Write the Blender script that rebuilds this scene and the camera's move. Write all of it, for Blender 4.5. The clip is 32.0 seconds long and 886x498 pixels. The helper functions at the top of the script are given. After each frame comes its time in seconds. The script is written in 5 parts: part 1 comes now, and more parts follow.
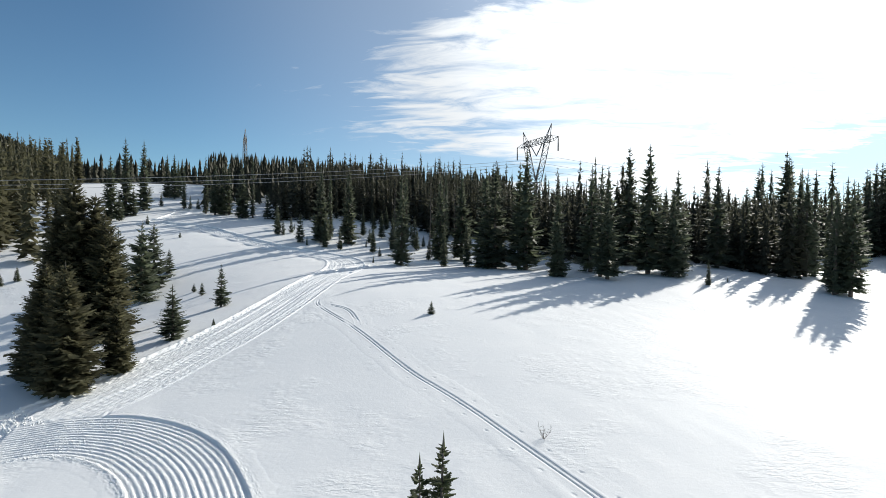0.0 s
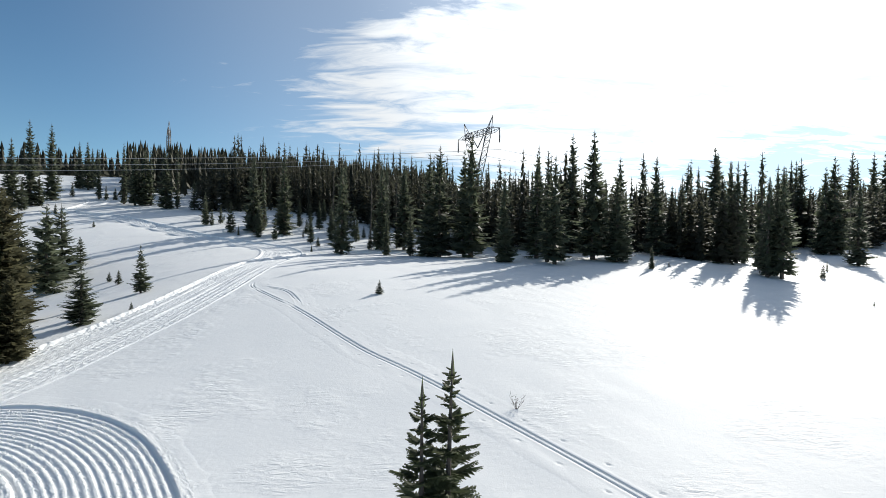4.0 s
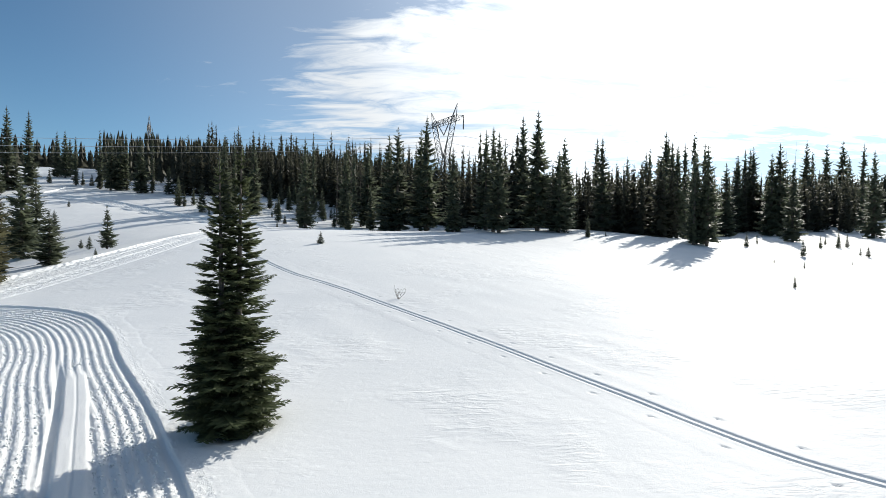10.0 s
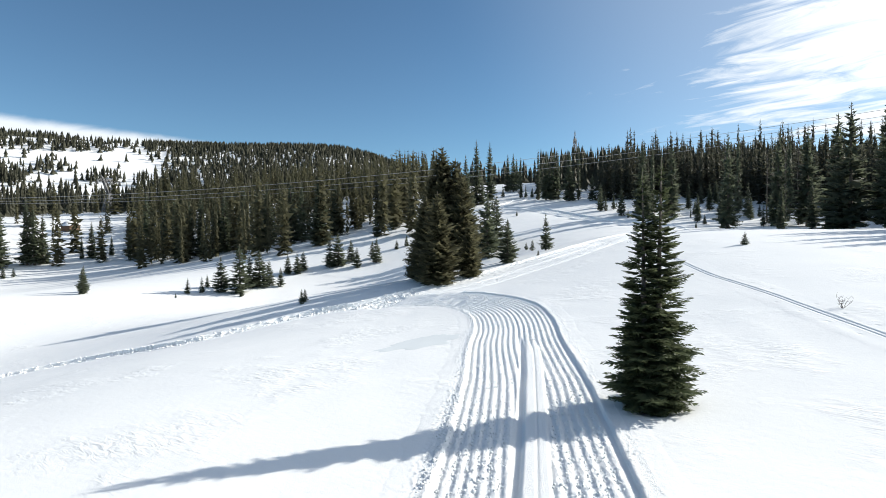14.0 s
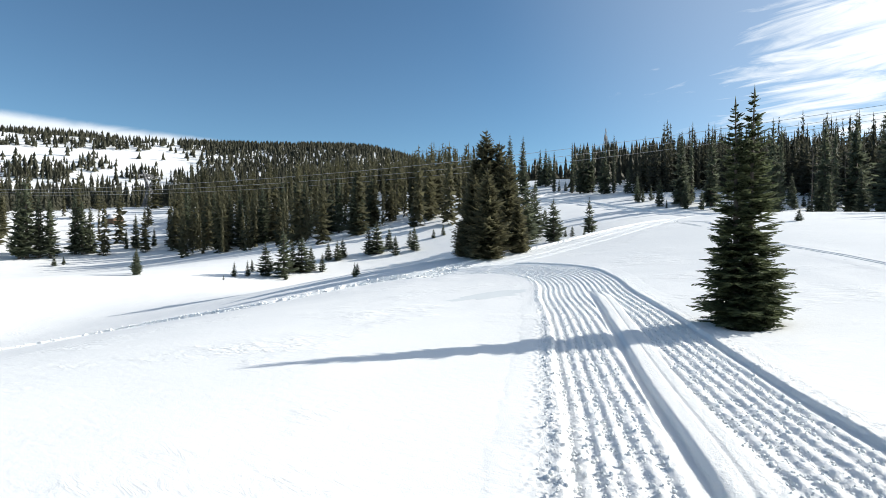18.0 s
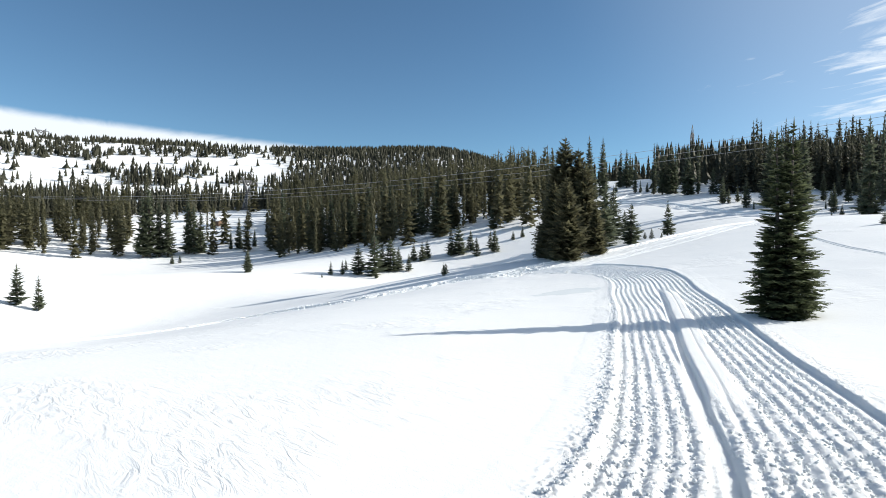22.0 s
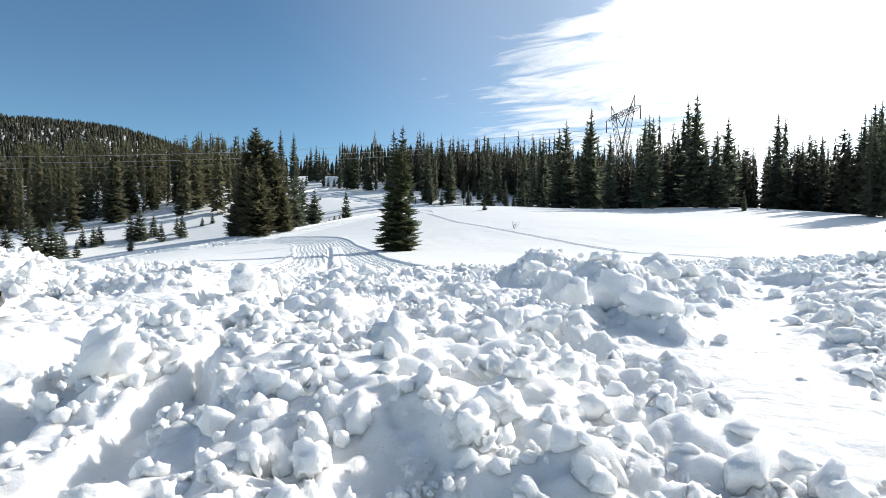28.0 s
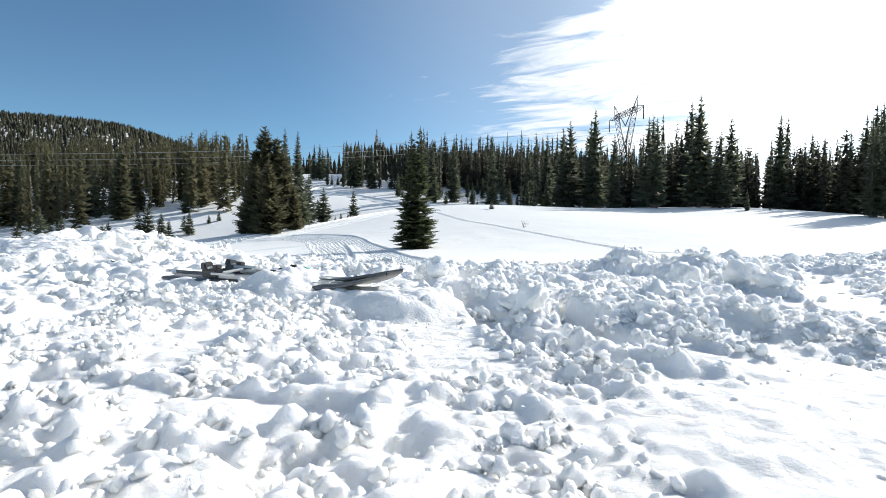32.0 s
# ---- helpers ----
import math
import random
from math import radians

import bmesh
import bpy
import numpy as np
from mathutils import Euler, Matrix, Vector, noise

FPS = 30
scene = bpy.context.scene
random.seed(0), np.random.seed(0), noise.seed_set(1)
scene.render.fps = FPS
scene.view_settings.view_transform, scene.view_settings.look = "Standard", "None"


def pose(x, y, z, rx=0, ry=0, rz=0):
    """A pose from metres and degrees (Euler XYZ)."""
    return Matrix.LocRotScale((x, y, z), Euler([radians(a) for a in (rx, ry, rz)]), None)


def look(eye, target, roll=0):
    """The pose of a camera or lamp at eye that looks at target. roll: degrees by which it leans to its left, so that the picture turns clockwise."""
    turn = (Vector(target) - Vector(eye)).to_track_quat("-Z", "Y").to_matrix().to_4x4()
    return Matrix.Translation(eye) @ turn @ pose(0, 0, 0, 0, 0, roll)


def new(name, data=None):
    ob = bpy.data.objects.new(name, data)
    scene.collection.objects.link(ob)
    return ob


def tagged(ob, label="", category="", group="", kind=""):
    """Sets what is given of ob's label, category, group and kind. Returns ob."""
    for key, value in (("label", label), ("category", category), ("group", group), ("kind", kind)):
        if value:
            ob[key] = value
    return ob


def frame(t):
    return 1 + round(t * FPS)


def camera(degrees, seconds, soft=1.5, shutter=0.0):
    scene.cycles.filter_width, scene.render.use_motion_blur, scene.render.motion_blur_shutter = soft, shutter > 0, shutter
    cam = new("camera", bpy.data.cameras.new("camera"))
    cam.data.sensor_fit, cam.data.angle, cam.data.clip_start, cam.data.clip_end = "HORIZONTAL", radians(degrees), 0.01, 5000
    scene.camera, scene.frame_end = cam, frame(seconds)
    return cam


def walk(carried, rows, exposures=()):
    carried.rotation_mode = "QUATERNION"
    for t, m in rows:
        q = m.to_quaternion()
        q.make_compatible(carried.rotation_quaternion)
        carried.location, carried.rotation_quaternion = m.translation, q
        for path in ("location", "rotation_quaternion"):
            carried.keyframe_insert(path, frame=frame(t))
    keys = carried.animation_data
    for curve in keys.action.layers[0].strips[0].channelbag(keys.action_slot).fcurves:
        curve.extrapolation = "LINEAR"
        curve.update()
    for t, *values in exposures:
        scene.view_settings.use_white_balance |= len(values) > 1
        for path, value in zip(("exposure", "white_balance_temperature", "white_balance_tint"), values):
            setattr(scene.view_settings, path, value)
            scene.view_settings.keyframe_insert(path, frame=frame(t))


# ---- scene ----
cam = camera(78.4, 32.0, soft=0.5)
PATH = [
    (0, (-10.055, 16.923, 9.698), (-11.271, 26.845, 9.440), 0.77),
    (0.5, (-11.062, 19.097, 9.624), (-11.679, 29.075, 9.385), 0.83),
    (1, (-12.066, 20.248, 9.739), (-11.906, 30.244, 9.486), 0.86),
    (1.5, (-12.579, 21.001, 9.492), (-12.343, 30.996, 9.249), 0.83),
    (2, (-12.762, 21.484, 9.162), (-12.565, 31.479, 8.921), 0.86),
    (2.5, (-12.694, 21.728, 8.698), (-12.559, 31.724, 8.475), 0.82),
    (4.5, (-10.347, 18.060, 7.339), (-10.419, 28.058, 7.133), 0.67),
    (5, (-9.115, 16.576, 7.166), (-9.192, 26.574, 6.951), 0.61),
    (5.5, (-7.885, 15.256, 7.154), (-7.950, 25.253, 6.942), 0.62),
    (6, (-6.992, 14.419, 7.232), (-7.019, 24.417, 7.012), 0.75),
    (6.5, (-6.415, 13.902, 7.306), (-6.356, 23.900, 7.084), 0.81),
    (7, (-6.008, 13.530, 7.053), (-5.907, 23.527, 6.832), 0.84),
    (7.5, (-5.838, 13.369, 6.599), (-5.744, 23.366, 6.377), 0.80),
    (8, (-5.904, 13.319, 6.043), (-5.823, 23.316, 5.827), 0.72),
    (8.5, (-5.960, 13.369, 5.476), (-5.949, 23.367, 5.257), 0.57),
    (9, (-6.277, 13.732, 4.831), (-6.272, 23.729, 4.622), 0.56),
    (9.5, (-6.583, 13.999, 4.302), (-6.432, 23.995, 4.091), 0.52),
    (10, (-6.808, 14.175, 3.918), (-6.618, 24.171, 3.715), 0.54),
    (10.5, (-6.998, 14.166, 3.754), (-6.761, 24.162, 3.551), 0.49),
    (11, (-7.152, 14.013, 3.740), (-6.902, 24.008, 3.534), 0.49),
    (11.5, (-7.340, 13.282, 3.880), (-8.561, 23.204, 3.654), 0.39),
    (12, (-7.231, 13.202, 3.998), (-10.547, 22.633, 3.780), 0.05),
    (12.5, (-7.212, 12.870, 4.067), (-12.256, 21.502, 3.864), -0.08),
    (13, (-6.726, 12.792, 4.166), (-12.948, 20.617, 3.961), -0.31),
    (13.5, (-6.463, 12.510, 4.172), (-12.906, 20.156, 3.975), -0.37),
    (14, (-6.190, 12.225, 3.973), (-12.740, 19.778, 3.783), -0.35),
    (14.5, (-6.035, 11.904, 3.608), (-12.683, 19.372, 3.417), -0.31),
    (16.5, (-6.669, 11.523, 2.170), (-13.467, 18.855, 1.985), -0.04),
    (17, (-6.985, 11.290, 1.870), (-13.795, 18.611, 1.688), 0.08),
    (17.5, (-7.147, 10.815, 1.857), (-13.985, 18.109, 1.684), 0.10),
    (18, (-7.109, 10.180, 1.856), (-14.003, 17.422, 1.684), 0.06),
    (18.5, (-6.849, 9.514, 1.907), (-13.739, 16.759, 1.731), 0.05),
    (19, (-6.523, 9.063, 1.909), (-13.430, 16.292, 1.740), -0.00),
    (19.5, (-6.153, 8.659, 1.917), (-13.073, 15.876, 1.750), 0.00),
    (20, (-5.774, 8.330, 1.931), (-12.715, 15.527, 1.768), -0.03),
    (20.5, (-5.391, 8.002, 1.981), (-12.342, 15.189, 1.812), -0.06),
    (21, (-5.014, 7.676, 2.019), (-11.981, 14.849, 1.851), -0.07),
    (21.5, (-4.661, 7.135, 2.026), (-11.849, 14.085, 1.860), 0.02),
    (22, (-4.328, 6.708, 2.000), (-12.173, 12.908, 1.841), 0.15),
    (22.5, (-3.977, 6.456, 1.994), (-11.287, 13.278, 1.827), 0.13),
    (23, (-3.718, 6.196, 1.880), (-10.160, 13.843, 1.711), 0.30),
    (23.5, (-3.350, 5.701, 1.719), (-9.376, 13.680, 1.554), 0.28),
    (24, (-2.829, 5.072, 1.491), (-8.649, 13.202, 1.335), 0.37),
    (24.5, (-2.257, 4.485, 1.409), (-7.229, 13.160, 1.245), 0.47),
    (25, (-1.642, 3.807, 1.443), (-5.373, 13.084, 1.267), 0.54),
    (25.5, (-1.148, 3.052, 1.427), (-4.640, 12.421, 1.244), 0.54),
    (27.5, (0.167, 1.349, 0.202), (-3.283, 10.733, 0.008), 0.47),
    (28, (0.478, 1.085, 0.182), (-2.971, 10.469, -0.016), 0.43),
    (28.5, (0.791, 0.819, 0.257), (-2.655, 10.204, 0.054), 0.44),
    (29, (1.021, 0.610, 0.320), (-2.417, 9.998, 0.107), 0.48),
    (29.5, (1.105, 0.489, 0.391), (-2.327, 9.879, 0.173), 0.51),
    (30, (1.110, 0.447, 0.438), (-2.322, 9.837, 0.218), 0.51),
    (30.5, (0.948, 0.433, 0.480), (-2.480, 9.824, 0.254), 0.52),
    (31, (0.573, 0.345, 0.498), (-2.848, 9.739, 0.270), 0.53),
    (31.5, (0.250, 0.196, 0.398), (-3.183, 9.586, 0.169), 0.52),
    (32, (0.000, 0.000, 0.183), (-3.451, 9.383, -0.047), 0.66),
]

walk(cam, [(t, look(eye, target, roll)) for t, eye, target, roll in PATH], exposures=[(0.0, 0.06), (10.8, 0.06), (12.1, 0.12), (13.2, 0.38), (22.5, 0.38), (25.0, 0.34), (32.0, 0.38)])

# ---------------------------------------------------------------- light
SUN_AZ, SUN_EL = 32.0, 27.3      # degrees clockwise from +y, degrees above the horizon
SUN_DIR = Vector((math.sin(radians(SUN_AZ)) * math.cos(radians(SUN_EL)), math.cos(radians(SUN_AZ)) * math.cos(radians(SUN_EL)), math.sin(radians(SUN_EL))))
sun_data = bpy.data.lights.new("sun", "SUN")
sun_data.energy, sun_data.angle, sun_data.color = 5.0, radians(0.53), (1.0, 0.955, 0.87)
sun = new("sun", sun_data)
sun.matrix_world = look(SUN_DIR * 100, (0, 0, 0))


class Nodes:
    """Short hand for building a node tree."""

    def __init__(self, tree):
        self.tree = tree
        tree.nodes.clear()

    def add(self, kind):
        return self.tree.nodes.new(kind)

    def join(self, a, b):
        self.tree.links.new(a, b)

    def put(self, socket, value):
        if hasattr(value, "is_output"):
            self.join(value, socket)
        else:
            socket.default_value = value

    def math(self, op, a, b=0.0, c=0.0, clamp=False):
        node = self.add("ShaderNodeMath")
        node.operation, node.use_clamp = op, clamp
        for socket, value in zip(node.inputs, (a, b, c)):
            self.put(socket, value)
        return node.outputs[0]

    def vec(self, op, a, b=(0, 0, 0)):
        node = self.add("ShaderNodeVectorMath")
        node.operation = op
        self.put(node.inputs[0], a)
        self.put(node.inputs[1], b)
        return node.outputs["Value"] if op == "DOT_PRODUCT" else node.outputs[0]

    def scale(self, a, factor):
        node = self.add("ShaderNodeVectorMath")
        node.operation = "SCALE"
        self.put(node.inputs[0], a)
        self.put(node.inputs["Scale"], factor)
        return node.outputs[0]

    def mix(self, factor, a, b):
        node = self.add("ShaderNodeMix")
        node.data_type = "RGBA"
        self.put(node.inputs[0], factor)
        self.put(node.inputs[6], a)
        self.put(node.inputs[7], b)
        return node.outputs[2]

    def noise(self, vector, scale, detail=3.0, rough=0.5, distort=0.0):
        node = self.add("ShaderNodeTexNoise")
        self.put(node.inputs["Vector"], vector)
        self.put(node.inputs["Scale"], scale)
        self.put(node.inputs["Detail"], detail)
        self.put(node.inputs["Roughness"], rough)
        self.put(node.inputs["Distortion"], distort)
        return node.outputs["Fac"]

    def ramp(self, value, low, high, to_low=0.0, to_high=1.0):
        node = self.add("ShaderNodeMapRange")
        node.interpolation_type = "SMOOTHSTEP"
        for socket, v in zip(node.inputs, (value, low, high, to_low, to_high)):
            self.put(socket, v)
        return node.outputs[0]


world = bpy.data.worlds.new("winter_sky")
scene.world = world
world.use_nodes = True
w = Nodes(world.node_tree)
sky = w.add("ShaderNodeTexSky")
sky.sky_type, sky.sun_disc = "NISHITA", False
sky.sun_elevation, sky.sun_rotation = radians(SUN_EL), radians(SUN_AZ)
sky.altitude, sky.air_density, sky.dust_density, sky.ozone_density = 2200.0, 1.0, 0.15, 1.6
way = w.add("ShaderNodeTexCoord").outputs["Generated"]
split = w.add("ShaderNodeSeparateXYZ")
w.join(way, split.inputs[0])
up = split.outputs["Z"]
# clouds lie on a flat layer high above
lift = w.math("ADD", w.math("MAXIMUM", up, 0.0), 0.12)
flat = w.add("ShaderNodeCombineXYZ")
w.join(w.math("DIVIDE", split.outputs["X"], lift), flat.inputs[0])
w.join(w.math("DIVIDE", split.outputs["Y"], lift), flat.inputs[1])
stretch = w.vec("MULTIPLY", flat.outputs[0], (1.0, 2.4, 1.0))
broad = w.noise(stretch, 0.55, 6.0, 0.55, 0.6)
wisps = w.noise(stretch, 2.6, 7.0, 0.62, 1.2)
side = w.vec("DOT_PRODUCT", way, (0.951, 0.309, 0.0))          # sine of the bearing past the bank's edge
near_sun = w.vec("DOT_PRODUCT", way, tuple(SUN_DIR))
texture = w.math("ADD", w.math("MULTIPLY", broad, 0.6), w.math("MULTIPLY", wisps, 0.4))
edge = w.math("SUBTRACT", w.math("ADD", w.math("MULTIPLY", side, 1.0), w.math("MULTIPLY", texture, 1.25)), w.math("MULTIPLY", w.math("MAXIMUM", w.math("SUBTRACT", up, 0.30), 0.0), 1.5))
edge = w.math("SUBTRACT", edge, w.math("MULTIPLY", w.ramp(up, 0.27, 0.12), w.math("ADD", 0.15, w.math("MULTIPLY", w.ramp(side, 0.45, 0.80), 0.62))))
bank = w.math("MULTIPLY", w.ramp(near_sun, 0.10, 0.50), w.math("MULTIPLY", w.ramp(edge, 0.53, 0.85), w.ramp(texture, 0.38, 0.58, 0.45, 1.0)))
glow = w.math("MULTIPLY", w.ramp(near_sun, 0.92, 1.0), w.ramp(up, 0.14, 0.32))
cover = w.math("MAXIMUM", bank, w.math("MULTIPLY", glow, 0.95))
# thin high cloud overhead, out of view, added to lift and whiten the shade
fill_cloud = w.math("MULTIPLY", w.ramp(up, 0.48, 0.75), w.ramp(texture, 0.32, 0.62))
cover = w.math("MAXIMUM", cover, w.math("MULTIPLY", fill_cloud, 0.15))
# a low bank of cloud behind the western ridge
west = w.vec("DOT_PRODUCT", way, (-0.9925, -0.122, 0.0))
low = w.math("MULTIPLY", w.ramp(west, 0.72, 0.88), w.ramp(w.math("SUBTRACT", w.math("ADD", up, w.math("MULTIPLY", texture, 0.02)), w.math("MULTIPLY", w.math("SUBTRACT", west, 0.961), 0.15)), 0.197, 0.182))
cover = w.math("MAXIMUM", cover, w.math("MULTIPLY", low, 0.85))
# thin haze that brightens towards the sun
cover = w.math("MAXIMUM", cover, w.math("MULTIPLY", w.ramp(near_sun, 0.40, 0.97), 0.32))
bright = w.math("ADD", 0.88, w.math("MULTIPLY", w.ramp(near_sun, 0.76, 1.0), 1.0))
cloud_colour = w.scale((0.93, 0.97, 1.0), bright)
background = w.add("ShaderNodeBackground")
w.join(w.mix(cover, w.vec("MULTIPLY", sky.outputs[0], (0.071, 0.092, 0.096)), cloud_colour), background.inputs[0])
background.inputs[1].default_value = 1.0
w.join(background.outputs[0], w.add("ShaderNodeOutputWorld").inputs[0])


# ---------------------------------------------------------------- materials
def material(name):
    mat = bpy.data.materials.new(name)
    mat.use_nodes = True
    n = Nodes(mat.node_tree)
    shader = n.add("ShaderNodeBsdfPrincipled")
    n.join(shader.outputs[0], n.add("ShaderNodeOutputMaterial").inputs[0])
    place = n.add("ShaderNodeNewGeometry").outputs["Position"]
    return mat, n, shader, place


def bump(n, shader, height, distance, strength=1.0):
    node = n.add("ShaderNodeBump")
    node.inputs["Strength"].default_value = strength
    node.inputs["Distance"].default_value = distance
    n.join(height, node.inputs["Height"])
    n.join(node.outputs[0], shader.inputs["Normal"])


def snow_material(name, grain, relief, tint=(0.835, 0.845, 0.842), soft=0.0, deep=0.004, ripple=0.0, knobs=0.0):
    mat, n, shader, place = material(name)
    wide = n.noise(place, 0.35, 4.0, 0.55)
    fine = n.noise(place, grain, 5.0, 0.65)
    crystals = n.noise(place, grain * 11.0, 3.0, 0.7)
    tone = n.mix(n.ramp(wide, 0.3, 0.7), (tint[0] * 0.965, tint[1] * 0.97, tint[2] * 0.975, 1), (*tint, 1))
    n.join(tone, shader.inputs["Base Color"])
    shader.inputs["Roughness"].default_value = 0.62
    shader.inputs["Specular IOR Level"].default_value = 0.06
    if soft:
        shader.inputs["Subsurface Weight"].default_value = soft
        shader.inputs["Subsurface Radius"].default_value = (1.0, 1.05, 1.15)
        shader.inputs["Subsurface Scale"].default_value = deep
    height = n.math("ADD", n.math("MULTIPLY", fine, 1.0), n.math("MULTIPLY", crystals, 0.35))
    if ripple:
        # wind ripples drawn out across the slope, in patches
        turned = n.add("ShaderNodeMapping")
        n.join(place, turned.inputs["Vector"])
        turned.inputs["Rotation"].default_value = (0, 0, -1.15)
        turned.inputs["Scale"].default_value = (1.5, 4.6, 1.0)
        combed = n.noise(turned.outputs[0], 1.0, 4.0, 0.6, 0.8)
        patches = n.ramp(n.noise(place, 0.20, 4.0, 0.6), 0.47, 0.66)
        height = n.math("ADD", height, n.math("MULTIPLY", n.math("MULTIPLY", combed, n.math("ADD", patches, 0.10)), ripple))
    if knobs:
        # crumbled popcorn grain, in patches
        ragged = n.ramp(n.noise(place, 7.0, 3.0, 0.6), 0.34, 0.50)
        for size, amount in ((38.0, 1.3), (95.0, 0.6)):
            cell = n.add("ShaderNodeTexVoronoi")
            n.join(place, cell.inputs["Vector"])
            cell.inputs["Scale"].default_value = size
            d = cell.outputs["Distance"]
            dome = n.math("SQRT", n.math("SUBTRACT", 1.0, n.math("MULTIPLY", n.math("MULTIPLY", d, d), 1.1), clamp=True))
            height = n.math("ADD", height, n.math("MULTIPLY", n.math("MULTIPLY", dome, ragged), knobs * amount))
    bump(n, shader, height, relief, 0.8)
    return mat


SNOW = snow_material("wind_packed_snow", 4.0, 0.012, ripple=5.0)
SNOW_CUT = snow_material("groomed_snow", 22.0, 0.030, (0.91, 0.92, 0.915))
SNOW_CLOD = snow_material("broken_snow", 48.0, 0.009, (0.955, 0.962, 0.948), 1.0, 0.018, knobs=0.70)
SNOW_CRUMB = snow_material("crumbled_snow", 48.0, 0.007, (0.968, 0.972, 0.960), 0.8, 0.010, knobs=0.60)


def needle_material(name, dark, light):
    mat, n, shader, place = material(name)
    info = n.add("ShaderNodeObjectInfo")
    island = n.add("ShaderNodeNewGeometry").outputs["Random Per Island"]
    blend = n.math("ADD", n.math("MULTIPLY", island, 0.55), n.math("MULTIPLY", info.outputs["Random"], 0.45))
    patchy = n.noise(place, 1.4, 3.0, 0.6)
    colour = n.mix(n.math("MULTIPLY", n.math("ADD", blend, patchy), 0.5, clamp=True), (*dark, 1), (*light, 1))
    n.join(colour, shader.inputs["Base Color"])
    shader.inputs["Roughness"].default_value = 0.6
    shader.inputs["Specular IOR Level"].default_value = 0.25
    # thin needle sprays let some light through
    thin = n.add("ShaderNodeBsdfTranslucent")
    n.join(colour, thin.inputs["Color"])
    both = n.add("ShaderNodeMixShader")
    both.inputs[0].default_value = 0.55
    n.join(shader.outputs[0], both.inputs[1])
    n.join(thin.outputs[0], both.inputs[2])
    for node in mat.node_tree.nodes:
        if node.type == "OUTPUT_MATERIAL":
            n.join(both.outputs[0], node.inputs[0])
    return mat


NEEDLES = needle_material("spruce_needles", (0.090, 0.098, 0.076), (0.160, 0.190, 0.115))
NEEDLES_HERO = needle_material("near_spruce_needles", (0.068, 0.084, 0.050), (0.145, 0.170, 0.084))
NEEDLES_FAR = needle_material("far_conifer_needles", (0.064, 0.066, 0.050), (0.112, 0.114, 0.076))
NEEDLES_OLIVE = needle_material("sunlit_olive_needles", (0.090, 0.089, 0.054), (0.165, 0.158, 0.088))


def bark_material():
    mat, n, shader, place = material("grey_brown_bark")
    rough = n.noise(n.vec("MULTIPLY", place, (9.0, 9.0, 2.5)), 3.0, 5.0, 0.65)
    n.join(n.mix(rough, (0.06, 0.048, 0.038, 1), (0.2, 0.17, 0.14, 1)), shader.inputs["Base Color"])
    shader.inputs["Roughness"].default_value = 0.9
    bump(n, shader, rough, 0.03)
    return mat


BARK = bark_material()


def steel_material():
    mat, n, shader, place = material("galvanised_steel")
    rough = n.noise(place, 2.0, 4.0, 0.6)
    n.join(n.mix(rough, (0.13, 0.132, 0.135, 1), (0.20, 0.203, 0.206, 1)), shader.inputs["Base Color"])
    shader.inputs["Metallic"].default_value = 0.25
    shader.inputs["Roughness"].default_value = 0.55
    return mat


STEEL = steel_material()


def plain_material(name, colour, rough=0.5, metal=0.0, wear=0.15):
    mat, n, shader, place = material(name)
    spots = n.noise(place, 40.0, 4.0, 0.6)
    lighter = tuple(min(1.0, c * (1 + wear) + wear * 0.06) for c in colour)
    n.join(n.mix(spots, (*colour, 1), (*lighter, 1)), shader.inputs["Base Color"])
    shader.inputs["Roughness"].default_value = rough
    shader.inputs["Metallic"].default_value = metal
    return mat


# ---------------------------------------------------------------- lie of the land
LATTICE = np.random.RandomState(11).rand(256, 256)


def value_noise(x, y):
    """Smooth noise from 0 to 1 with a cell of one unit."""
    xi, yi = np.floor(x).astype(int), np.floor(y).astype(int)
    u, v = x - xi, y - yi
    u, v = u * u * (3 - 2 * u), v * v * (3 - 2 * v)
    a, b = LATTICE[xi & 255, yi & 255], LATTICE[(xi + 1) & 255, yi & 255]
    c, d = LATTICE[xi & 255, (yi + 1) & 255], LATTICE[(xi + 1) & 255, (yi + 1) & 255]
    return (a * (1 - u) + b * u) * (1 - v) + (c * (1 - u) + d * u) * v


def fractal(x, y, octaves=4, gain=0.5):
    total, size, amount = 0.0, 0.0, 1.0
    for n in range(octaves):
        total = total + amount * value_noise(x * 2**n + 17.3 * n, y * 2**n - 9.1 * n)
        size += amount
        amount *= gain
    return total / size


def smooth(value, low, high):
    s = np.clip((value - low) / (high - low), 0, 1)
    return s * s * (3 - 2 * s)


